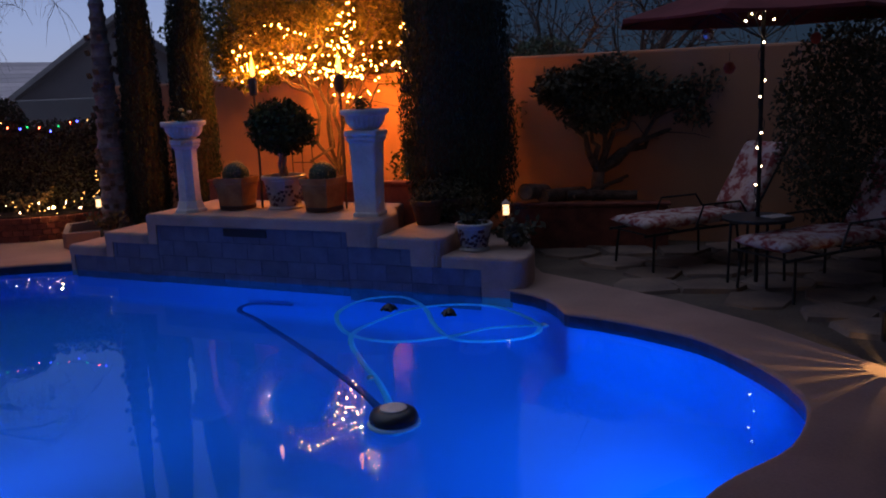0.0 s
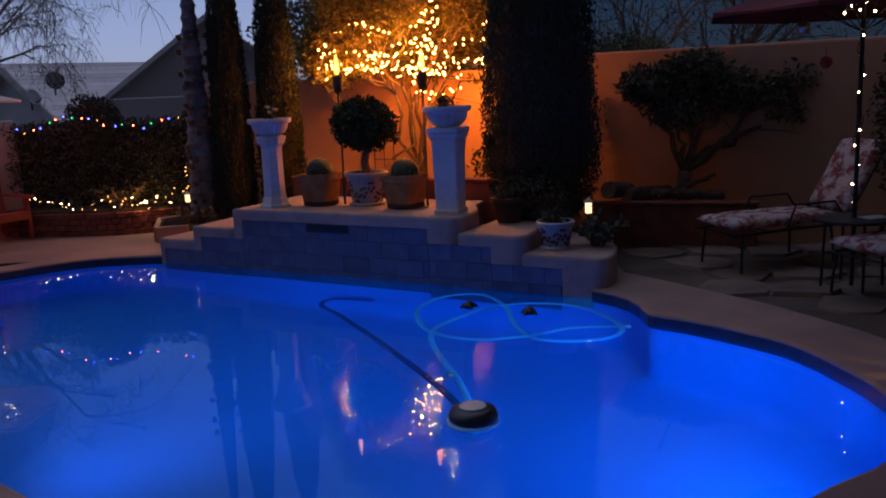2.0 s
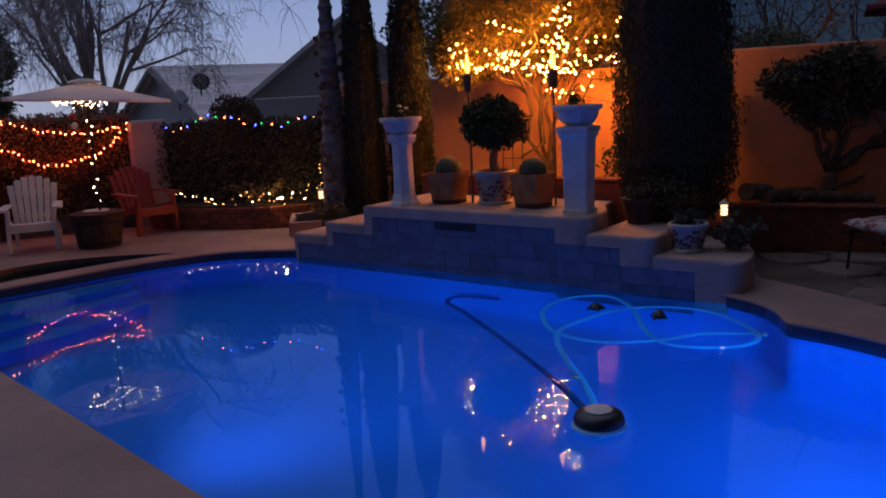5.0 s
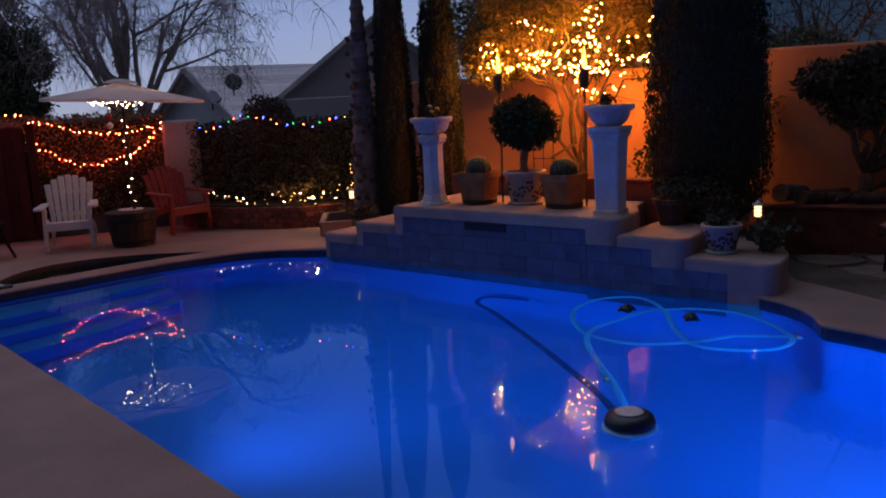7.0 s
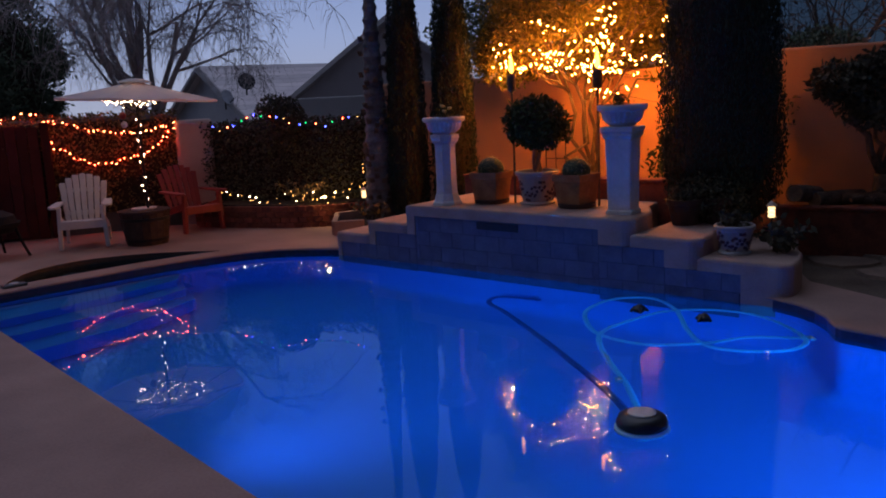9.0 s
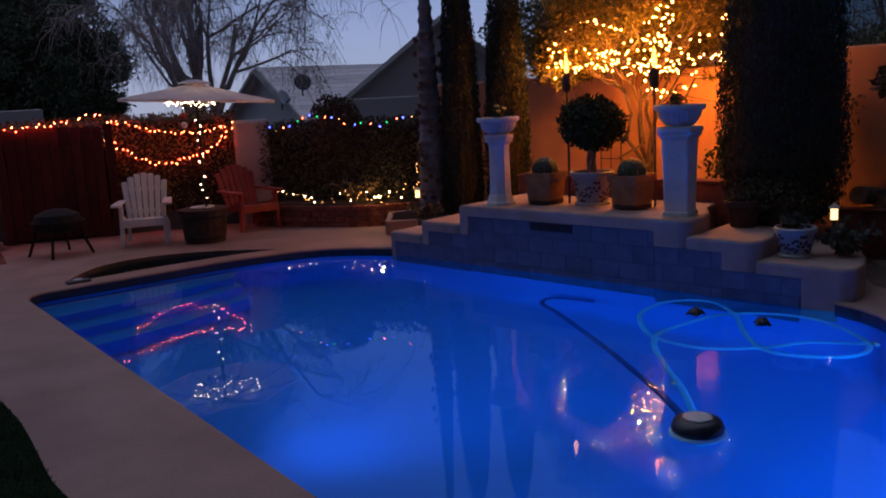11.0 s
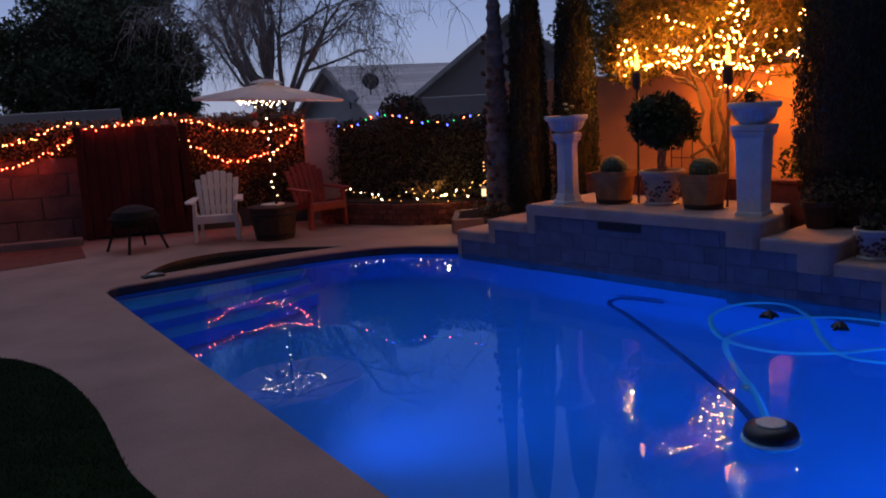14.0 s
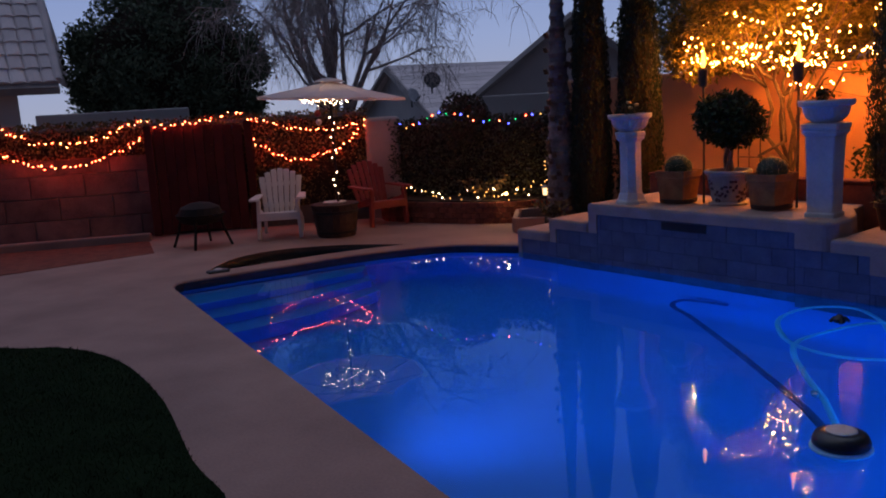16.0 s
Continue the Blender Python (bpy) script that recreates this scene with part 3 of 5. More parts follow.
wall("wall_far_side", (-17.0, -9.0), (-17.0, 4.7), 1.8, 0.2, M["block"], "block garden wall")
# unseen roof, added to keep sky light off the right-hand deck
cover = thing("added_shade_roof", "unseen flat roof on posts, added to shade the deck", "patio roof", kind="structure")
part("roof_slab", box((4.3, -2.3, 2.82), (9.6, 13.8, 0.14)), M["house_pale"], cover)
part("roof_slab", box((5.05, 5.25, 2.82), (8.1, 1.3, 0.14)), M["house_pale"], cover)
for x in (5.2, 8.6):
    part("post", box((x, 5.7, 1.375), (0.14, 0.14, 2.75), bevel=0.01), M["house_pale"], cover)
rng = np.random.default_rng(11)

# ---- pedestals with planted urns ----


def pedestal(at, size, label, square=False):
    t = thing("pedestal", label, "pedestal", at, "pedestals")
    s = size
    stone = M["white_stone"]
    if square:
        part("base", slab_square(((0.138, 0.0), (0.138, 0.03), (0.130, 0.04)), s), stone, t)
        part("shaft", slab_square(((0.122, 0.035), (0.126, 0.3), (0.138, 0.67), (0.138, 0.70)), s), stone, t)
        part("capital", slab_square(((0.142, 0.695), (0.165, 0.725), (0.165, 0.74), (0.160, 0.745), (0.175, 0.765), (0.175, 0.80), (0.12, 0.81)), s), stone, t)
    else:
        part("base", lathe([(0.185 * s, 0), (0.18 * s, 0.03), (0.16 * s, 0.05), (0.142 * s, 0.11), (0.13 * s, 0.13)], 8), stone, t)
        part("shaft", lathe([(0.131 * s, 0.12), (0.124 * s, 0.3), (0.124 * s, 0.66), (0.130 * s, 0.70)], 8), stone, t)
        part("capital", lathe([(0.13 * s, 0.695), (0.168 * s, 0.73), (0.168 * s, 0.745), (0.163 * s, 0.75), (0.178 * s, 0.765), (0.178 * s, 0.80), (0.12 * s, 0.81)], 8), stone, t)
    urn = part("urn", lathe([(0.10 * s, 0.805), (0.135 * s, 0.82), (0.175 * s, 0.85), (0.20 * s, 0.89), (0.21 * s, 0.94)], 48, flutes=0.035), stone, t, "fluted plaster urn")
    part("rim", lathe([(0.21 * s, 0.94), (0.245 * s, 0.955), (0.25 * s, 0.985), (0.245 * s, 1.0), (0.22 * s, 1.0), (0.215 * s, 0.97)], 32), stone, urn)
    part("soil", lathe([(0.215 * s, 0.955), (0.215 * s, 0.975)], 24), M["soil"], urn)
    return t


def slab_square(prof, s):
    """A square pillar with eased corners. prof: half width, height."""
    bm = bmesh.new()
    rings = []
    for w, z in prof:
        w, c = w * s, 0.012
        rings.append([bm.verts.new((x, y, z)) for x, y in ((w - c, -w), (w, c - w), (w, w - c), (w - c, w), (c - w, w), (-w, w - c), (-w, c - w), (c - w, -w))])
    for p, q in zip(rings, rings[1:]):
        for k in range(8):
            bm.faces.new((p[k], p[(k + 1) % 8], q[(k + 1) % 8], q[k]))
    bm.faces.new(rings[0][::-1])
    bm.faces.new(rings[-1])
    return bm


LEFT_P, RIGHT_P = uv(1.565, 0.24), uv(3.79, 0.33)
pedestal(pose(LEFT_P.x, LEFT_P.y, 0.66, 0, 0, -2), 0.98, "white plaster pedestal with fluted urn and faded flowers")
pedestal(pose(RIGHT_P.x, RIGHT_P.y, 0.66, 0, 0, -17) @ Matrix.Scale(1.075, 4, (0, 0, 1)), 0.99, "square white plaster pedestal with fluted urn and small succulents", True)


def sprig(name, at, n, spread, height, leaf, mat, label, category, flower=None):
    t = thing(name, label, category, at)
    bm = bmesh.new()
    pts, tips = [], []
    for _ in range(n):
        a, q = rng.uniform(0, 6.28), spread * rng.random() ** 0.5
        tip = Vector((math.cos(a) * q, math.sin(a) * q, height * rng.uniform(0.55, 1.0)))
        add_tube(bm, spline([(tip.x * 0.25, tip.y * 0.25, 0), (tip.x * 0.6, tip.y * 0.6, tip.z * 0.6), tip], 3), 0.004, 0.002, 4)
        tips.append(tip)
        for k in range(9):
            f = rng.uniform(0.3, 1.05)
            pts.append(np.array((tip.x * f, tip.y * f, tip.z * f)) + rng.normal(size=3) * 0.015)
    part("stem", bm, M["bark"], t)
    part("foliage", leaves("foliage", np.array(pts), rng.uniform(leaf * 0.6, leaf, len(pts)), mat, rng, 0.55), None, t)
    if flower:
        for tip in tips[:3]:
            part("flower", lathe([(0.005, -0.012), (0.026, 0.0), (0.03, 0.012), (0.01, 0.022)], 10, tip), flower, t)
    return t


sprig("urn_plant", pose(LEFT_P.x, LEFT_P.y, 1.62), 9, 0.12, 0.16, 0.05, M["topiary"], "wilting green plant with pale yellow flowers in the urn", "plant", M["spine"])
sprig("urn_plant", pose(RIGHT_P.x, RIGHT_P.y, 1.70), 14, 0.17, 0.14, 0.05, M["topiary"], "small spiky succulents in the taller urn", "plant")


def square_pot(at, label, top=0.20, h=0.36):
    t = thing("planter_pot", label, "pot", at, "terracotta pots")
    bm = bmesh.new()
    rings = []
    for r, z in ((top * 0.74, 0.0), (top * 0.80, 0.06), (top * 0.93, h - 0.075), (top, h - 0.07), (top * 1.01, h), (top * 0.9, h), (top * 0.88, h - 0.06)):
        ring = []
        for k in range(24):
            a = 2 * math.pi * k / 24
            c, s = math.cos(a), math.sin(a)
            q = r / max(abs(c), abs(s)) ** 0.72
            ring.append(bm.verts.new((q * c, q * s, z)))
        rings.append(ring)
    for p, q in zip(rings, rings[1:]):
        for k in range(24):
            bm.faces.new((p[k], p[(k + 1) % 24], q[(k + 1) % 24], q[k]))
    bm.faces.new(rings[0][::-1])
    bm.faces.new(rings[-1])
    part("body", bm, M["terracotta"], t)
    part("saucer", lathe([(top * 0.80, 0.0), (top * 1.0, 0.012), (top * 1.02, 0.05), (top * 0.97, 0.05)], 24), M["dark_clay"], t, "dark clay saucer")
    return t


def cactus(at, r):
    t = thing("barrel_cactus", "round golden barrel cactus in a terracotta pot", "cactus", at, "barrel cacti")
    bm = bmesh.new()
    n, m = 36, 10
    prof = [(r * math.sin(a), r * 0.9 * (1 - math.cos(a)) - r * 0.15) for a in np.linspace(2.7, 0.12, m)][::-1]
    prof = [(q, r * 1.5 - h) for q, h in prof][::-1]
    add_lathe(bm, prof, n, flutes=0.13)
    part("body", bm, M["cactus"], t, smooth=True)
    pts = []
    for q, h in prof:
        for k in range(0, n, 2):
            a = 2 * math.pi * k / n
            for _ in range(5):
                pts.append((q * math.cos(a), q * math.sin(a), h))
    pts = np.array(pts)
    d = pts - np.array([0, 0, r * 0.6])
    me = leaves("spines", pts, rng.uniform(0.02, 0.04, len(pts)), M["spine"], rng, 0.09)
    part("spine_cover", me, None, t, "golden spines")


for u0, v0, rz in ((2.0, 0.52, 4), (3.12, 0.54, -6)):
    p = uv(u0, v0)
    square_pot(pose(p.x, p.y, 0.66, 0, 0, WALL_TURN + rz), "sandy terracotta planter with a dark clay saucer")
    cactus(pose(p.x, p.y, 0.935), 0.15)


def ceramic_pot(at, label, top, h):
    t = thing("ceramic_pot", label, "pot", at, "ceramic pots")
    part("body", lathe([(top * 0.66, 0.02), (top * 0.72, 0.05), (top * 0.86, h * 0.6), (top * 0.94, h - 0.05), (top * 1.03, h - 0.045), (top * 1.06, h - 0.01), (top * 1.0, h), (top * 0.9, h), (top * 0.88, h - 0.05)], 32), M["ceramic"], t, smooth=False)
    part("foot", lathe([(top * 0.82, 0.0), (top * 0.84, 0.015), (top * 0.72, 0.035)], 32), M["ceramic"], t)
    # painted flowers and leaves, standing 2 mm proud of the glaze
    for k in range(14):
        a = 2 * math.pi * k / 14 + 0.2
        bm = bmesh.new()
        for j in range(5):
            b = a + 0.16 * math.cos(j * 1.26 + k)
            z = h * (0.42 + 0.16 * (k % 3 - 1)) + 0.05 * math.sin(j * 1.26 + k)
            q = top * (0.72 + 0.22 * (z - 0.05) / (h - 0.1)) * 1.012
            add_box(bm, (0, 0, 0), (0.006, 0.03 + 0.012 * (j % 2), 0.026), Matrix.Translation((q * math.cos(b), q * math.sin(b), z)) @ Euler((j, 0, b)).to_matrix().to_4x4())
        part("painted_flower", bm, M["ceramic_blue"], t)
    part("soil", lathe([(top * 0.88, h - 0.07), (top * 0.88, h - 0.05)], 24), M["soil"], t)
    return t


CP = uv(2.54, 0.66)
ceramic_pot(pose(CP.x, CP.y, 0.66), "white ceramic pot painted with dark flowers", 0.235, 0.37)
SP = uv(4.93, 0.33)
ceramic_pot(pose(SP.x, SP.y, 0.345), "small white ceramic pot painted with flowers on the step", 0.178, 0.27)

top_tree = thing("topiary_tree", "ball-shaped topiary tree with a braided trunk in a ceramic pot", "tree", pose(CP.x, CP.y, 1.0))
bm = bmesh.new()
for k in range(3):
    add_tube(bm, [(0.035 * math.cos(k * 2.1 + z * 9), 0.035 * math.sin(k * 2.1 + z * 9), z) for z in np.linspace(-0.05, 0.42, 9)], 0.022, 0.018, 7)
part("trunk", bm, M["pale_bark"], top_tree, smooth=True)
pts = np.vstack([blob_points(rng, 2600, (0, 0, 0.56), (0.37, 0.35, 0.29), 0.6, 14, 0.12), blob_points(rng, 500, (0.05, 0, 0.42), (0.35, 0.33, 0.16), 0.6, 9, 0.3)])
part("crown", leaves("crown", pts, rng.uniform(0.04, 0.085, len(pts)), M["topiary"], rng, 0.5), None, top_tree)
# dark ball within the leaves stands in for the topiary's inner shade
bm = bmesh.new()
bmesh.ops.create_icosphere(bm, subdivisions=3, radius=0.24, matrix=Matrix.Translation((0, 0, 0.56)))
part("shade_core", bm, M["soil"], top_tree)

# ---- torches ----


def torch(x, y):
    t = thing("garden_torch", "burning garden torch on a dark bamboo pole", "torch", pose(x, y, 0.66), "garden torches")
    z0 = 2.02 - 0.66
    part("pole", tube([(0, 0, 0), (0.004, 0, z0 * 0.5), (0, 0, z0 - 0.1)], 0.013, segs=8), M["bamboo"], t)
    can = part("canister", lathe([(0.02, z0 - 0.12), (0.045, z0 - 0.1), (0.05, z0 - 0.02), (0.05, z0 + 0.05), (0.045, z0 + 0.07), (0.02, z0 + 0.075)], 16), M["bamboo"], t)
    part("wick_cap", lathe([(0.012, z0 + 0.07), (0.014, z0 + 0.09), (0.006, z0 + 0.10)], 10), M["steel"], can)
    part("flame", lathe([(0.008, z0 + 0.09), (0.024, z0 + 0.12), (0.026, z0 + 0.16), (0.018, z0 + 0.22), (0.009, z0 + 0.27), (0.001, z0 + 0.31)], 10, wob=0.2), M["flame"], t, "orange flame", smooth=True)


torch(-2.01, 9.62)
torch(-1.03, 9.30)

# ---- the lit tree ----
TREE = back(0.38, 0.42)


def limb(bm, a, b, r0, r1, bend, n=5, segs=6):
    a, b = Vector(a), Vector(b)
    pts = [a.lerp(b, k / n) + Vector(rng.normal(size=3)) * bend * math.sin(math.pi * k / n) * (b - a).length for k in range(n + 1)]
    add_tube(bm, pts, r0, r1, segs)
    return pts


lit = thing("lit_tree", "spreading small-leaved tree wrapped in glowing strings of lights", "tree", pose(TREE.x, TREE.y, 0.3))
bm = bmesh.new()
ends = []
for k in range(5):
    a = k * 1.26 + 0.4
    fork = Vector((0.22 * math.cos(a), 0.12 * math.sin(a), 1.35 + 0.1 * k))
    limb(bm, (0.06 * math.cos(a), 0.05 * math.sin(a), 0), fork, 0.032, 0.022, 0.07)
    for j in range(4):
        b = a + rng.uniform(-0.9, 0.9)
        tip = fork + Vector((math.cos(b) * rng.uniform(0.5, 1.1), math.sin(b) * rng.uniform(0.3, 0.6), rng.uniform(0.35, 1.25)))
        limb(bm, fork, tip, 0.019, 0.006, 0.07)
        ends.append(tip)
        for i in range(3):
            limb(bm, fork.lerp(tip, rng.uniform(0.4, 0.9)), tip + Vector(rng.normal(size=3)) * 0.35, 0.009, 0.003, 0.06, 3, 4)
part("trunk", bm, M["bark"], lit, "brown twisted trunk and limbs", smooth=True)
pts = [blob_points(rng, 620, tuple(e + Vector((0, 0.1, 0))), (0.42, 0.26, 0.24), 0.3, 7, 0.4) for e in ends]
pts.append(blob_points(rng, 11000, (0.0, 0.35, 2.9), (1.5, 0.55, 0.9), 0.45, 22, 0.45))
pts.append(blob_points(rng, 3000, (0.3, 0.25, 2.0), (1.2, 0.3, 0.28), 0.2, 18, 0.5))
pts.append(blob_points(rng, 3600, (-1.05, 0.3, 2.15), (0.6, 0.3, 0.5), 0.4, 12, 0.4))
pts = np.vstack(pts)
part("crown", leaves("crown", pts, rng.uniform(0.05, 0.10, len(pts)), M["crown"], rng, 0.4), None, lit, "feathery yellow-green foliage")

tree_lights = thing("tree_string_lights", "warm fairy lights strung through the tree, glowing", "string lights", group="light strings")


def strand(line, d):
    path = spline([back(s * 1.022, d + 0.05 + 0.12 * math.sin(7 * s), z + 0.012) for s, z in line], 8)
    part("cable", tube(path, 0.003, segs=4), M["cable"], tree_lights)
    run = nxt = 0.0
    for a, b in zip(path, path[1:]):
        e = (b - a).length
        while nxt <= run + e:
            p = a.lerp(b, (nxt - run) / e) + Vector(rng.normal(size=3)) * 0.028
            part("bulb", BULB["warm"], None, tree_lights, at=pose(*p))
            nxt += 0.078 * (0.6 + 0.8 * rng.random())
        run += e


strand([(-0.21, 2.81), (-0.39, 2.65), (-0.54, 2.47), (-0.55, 2.3), (-0.41, 2.14)], 0.9)
strand([(-0.1, 2.8), (0.27, 2.7), (0.44, 2.61), (0.55, 2.46), (0.83, 2.44), (0.98, 2.41)], 1.05)
strand([(-0.65, 2.46), (-0.33, 2.44), (-0.06, 2.38), (0.19, 2.36), (0.48, 2.34), (0.72, 2.36), (1.07, 2.43)], 0.75)
strand([(-0.54, 2.24), (-0.34, 2.14), (0.06, 2.23), (0.22, 2.17), (0.47, 2.18), (0.68, 2.16), (0.99, 2.27), (1.18, 2.33)], 1.0)
strand([(1.09, 2.33), (1.21, 2.26), (1.31, 2.22), (1.53, 2.17), (1.74, 2.09)], 0.85)
strand([(1.09, 2.91), (0.97, 2.86), (0.86, 2.77), (0.74, 2.69), (0.61, 2.65)], 0.9)
strand([(1.18, 3.05), (1.2, 2.89), (1.17, 2.65), (1.09, 2.49), (1.07, 2.39)], 1.05)
strand([(1.73, 2.62), (1.55, 2.57), (1.53, 2.48), (1.33, 2.44), (1.15, 2.45)], 0.75)
strand([(1.93, 2.24), (1.85, 2.18), (1.75, 2.22), (1.58, 2.25), (1.39, 2.19), (1.25, 2.19)], 1.0)
strand([(0.58, 2.09), (0.62, 1.99), (0.73, 1.88), (0.93, 1.79), (1.08, 1.83), (1.27, 1.86), (1.34, 1.89)], 0.85)
strand([(0.61, 2.1), (0.81, 2.05), (0.93, 2.08), (1.11, 2.07), (1.27, 2.0), (1.37, 2.01)], 0.9)
strand([(0.67, 2.17), (0.78, 2.22), (0.9, 2.11), (1.12, 2.14), (1.31, 2.11)], 1.05)
strand([(-0.14, 2.66), (-0.06, 2.61), (0.11, 2.57), (-0.03, 2.44)], 0.75)
strand([(0.31, 2.33), (0.51, 2.23), (0.43, 2.16)], 1.0)
strand([(0.63, 2.46), (0.79, 2.54), (0.91, 2.47), (1.02, 2.53)], 0.85)
strand([(0.94, 2.67), (1.05, 2.72), (1.16, 2.62)], 0.9)


strand([(-0.62, 2.10), (-0.35, 2.19), (-0.05, 2.15), (0.25, 2.16)], 0.7)
strand([(-0.75, 2.33), (-0.45, 2.22), (-0.1, 2.30), (0.2, 2.22), (0.4, 2.3)], 0.62)
strand([(0.35, 2.05), (0.6, 2.12), (0.9, 2.08), (1.15, 2.16)], 0.7)

# ---- cypresses, palm and shrubs ----


def cypress(at, r, h, label, n=9000, skirt=0.0):
    t = thing("cypress", label, "tree", at, "cypresses")
    part("trunk", tube([(0, 0, 0), (0.01, 0, h * 0.5), (0, 0, h * 0.95)], 0.07, 0.01, 8), M["bark"], t)
    z = skirt + (h - skirt) * rng.random(n)
    f = (z - skirt) / (h - skirt)
    prof = np.interp(f, [0, 0.03, 0.12, 0.3, 0.6, 0.85, 1], [0.45, 0.85, 1.0, 0.97, 0.8, 0.5, 0.03])
    a = rng.uniform(0, 6.283, n)
    lump = 1 + 0.05 * np.sin(a * 5 + z * 3.1) + 0.04 * np.sin(a * 9 - z * 7) + 0.03 * rng.normal(size=n)
    q = r * prof * lump * (0.55 + 0.45 * rng.random(n) ** 0.35)
    pts = np.column_stack([q * np.cos(a), q * np.sin(a), z])
    part("crown", leaves("crown", pts, rng.uniform(0.03, 0.065, n), M["cypress"], rng, 0.32, up=0.72), None, t)
    # dark core in place of the shade deep in the crown
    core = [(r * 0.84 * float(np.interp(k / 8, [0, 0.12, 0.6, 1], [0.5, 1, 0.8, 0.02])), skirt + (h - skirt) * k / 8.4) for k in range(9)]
    part("shade_core", lathe(core, 14, wob=0.2), M["soil"], t)


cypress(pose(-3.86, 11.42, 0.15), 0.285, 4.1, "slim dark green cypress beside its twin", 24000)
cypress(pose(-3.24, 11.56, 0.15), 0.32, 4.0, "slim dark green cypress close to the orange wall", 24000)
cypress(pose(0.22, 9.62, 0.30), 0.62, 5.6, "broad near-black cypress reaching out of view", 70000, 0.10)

palm = thing("palm_trunk", "tall grey palm trunk with old leaf stubs", "palm", pose(-4.33, 11.46, 0.1))
bm = bmesh.new()
prof = [(0.215 - 0.012 * k / 5 + (0.020 if k % 3 == 1 else 0.0), 0.055 * k) for k in range(128)]
add_lathe(bm, prof, 20, wob=0.06)
part("trunk", bm, M["palm"], palm)
for k in range(70):
    z = rng.uniform(0.3, 2.6)
    a = rng.uniform(-2.2, 1.0)
    m = Matrix.Translation((0.195 * math.cos(a), 0.195 * math.sin(a), z)) @ Euler((0, 0.45, a)).to_matrix().to_4x4()
    bm = bmesh.new()
    add_box(bm, (0.015, 0, 0.04), (0.028, 0.06, 0.07), m)
    part("leaf_stub", bm, M["bark"], palm)


def shrub(name, label, c, r, n, leaf, mat, lumps=9, lump=0.4, shell=0.4):
    t = thing(name, label, "shrub", pose(*c))
    pts = blob_points(rng, n, (0, 0, r[2]), r, shell, lumps, lump)
    part("foliage", leaves("foliage", pts, rng.uniform(leaf * 0.6, leaf, n), mat, rng, 0.5), None, t)
    bm = bmesh.new()
    for k in range(6):
        tip = pts[rng.integers(n)] * 0.8
        limb(bm, (0, 0, 0), tip, 0.02, 0.006, 0.05)
    part("stem", bm, M["bark"], t)
    return t


def hedge(name, label, a, b, z0, z1, thick, n, mat, leaf=0.07, rough=0.16):
    a, b = Vector(a), Vector(b)
    d = (b - a).to_2d()
    t = thing(name, label, "hedge", pose(a.x, a.y, 0, 0, 0, math.degrees(math.atan2(d.y, d.x))))
    x, z, y = rng.uniform(0, d.length, n), z0 + (z1 - z0) * rng.random(n) ** 0.8, rng.uniform(-0.5, 0.5, n)
    bump_ = np.array([noise.noise((px * 1.3, pz * 1.6, 2.0)) for px, pz in zip(x, z)])
    topn = np.array([noise.noise((px * 1.7, 0.0, 7.0)) for px in x])
    y = np.sign(y) * (0.5 - 0.5 * np.abs(y) ** 2) * thick * (1 + 1.2 * rough / max(thick, 0.3) * bump_) + rng.normal(size=n) * 0.03
    z = np.minimum(z, z1 + rough * topn + rng.normal(size=n) * 0.03)
    part("foliage", leaves("foliage", np.column_stack([x, y, z]), rng.uniform(leaf * 0.6, leaf, n), mat, rng, 0.6), None, t)
    # dark block behind the leaves, put there for the hedge's inner shade
    part("shade_core", box((d.length / 2, 0, (z0 + z1 - 0.12) / 2), (d.length - 0.1, thick * 0.55, z1 - z0 - 0.12), bevel=0.05), M["soil"], t)
    return t


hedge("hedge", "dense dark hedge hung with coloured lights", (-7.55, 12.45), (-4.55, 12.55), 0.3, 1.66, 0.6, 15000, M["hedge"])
shrub("round_shrub", "rounded dark shrub rising over the hedge", (-6.25, 12.35, 1.08), (0.43, 0.4, 0.50), 5000, 0.07, M["hedge"], 14, 0.15)
shrub("wall_shrub", "leafy shrub against the orange wall", (*back(1.75, 0.6).to_2d(), 0.35), (0.4, 0.3, 0.52), 900, 0.09, M["topiary"])


def spreading_tree(at, clumps, label):
    """A low tree: crooked trunk, limbs out to uneven clumps of leaves."""
    t = thing("garden_tree", label, "tree", at)
    bm = bmesh.new()
    fork = Vector((0.08, 0.0, 0.75))
    limb(bm, (0, 0, 0), fork, 0.10, 0.075, 0.04, 5, 9)
    pts = []
    for x, y, z, rx, rz, n in clumps:
        end = Vector((x, y, z))
        limb(bm, fork, end, 0.045, 0.012, 0.05)
        for _ in range(5):
            limb(bm, fork.lerp(end, 0.7), end + Vector((rng.normal() * rx * 0.6, rng.normal() * 0.15, rng.normal() * rz * 0.6)), 0.012, 0.004, 0.06, 3, 4)
        pts.append(blob_points(rng, n, (x, y, z), (rx, 0.34, rz), 0.15, 9, 0.45))
    part("trunk", bm, M["bark"], t, smooth=True)
    pts = np.vstack(pts)
    part("crown", leaves("crown", pts, rng.uniform(0.05, 0.10, len(pts)), M["hedge"], rng, 0.5), None, t)


spreading_tree(pose(1.80, 10.2, 0.1), [(-0.35, 0, 1.72, 0.42, 0.26, 1500), (0.1, 0, 1.88, 0.50, 0.30, 1700), (0.55, 0, 1.62, 0.42, 0.32, 1300), (0.0, 0, 1.42, 0.38, 0.22, 1200), (1.05, 0, 1.62, 0.34, 0.22, 1100), (1.35, 0, 1.72, 0.34, 0.30, 1300), (1.25, 0, 1.38, 0.36, 0.16, 800)], "dark spreading garden tree before the terracotta wall")
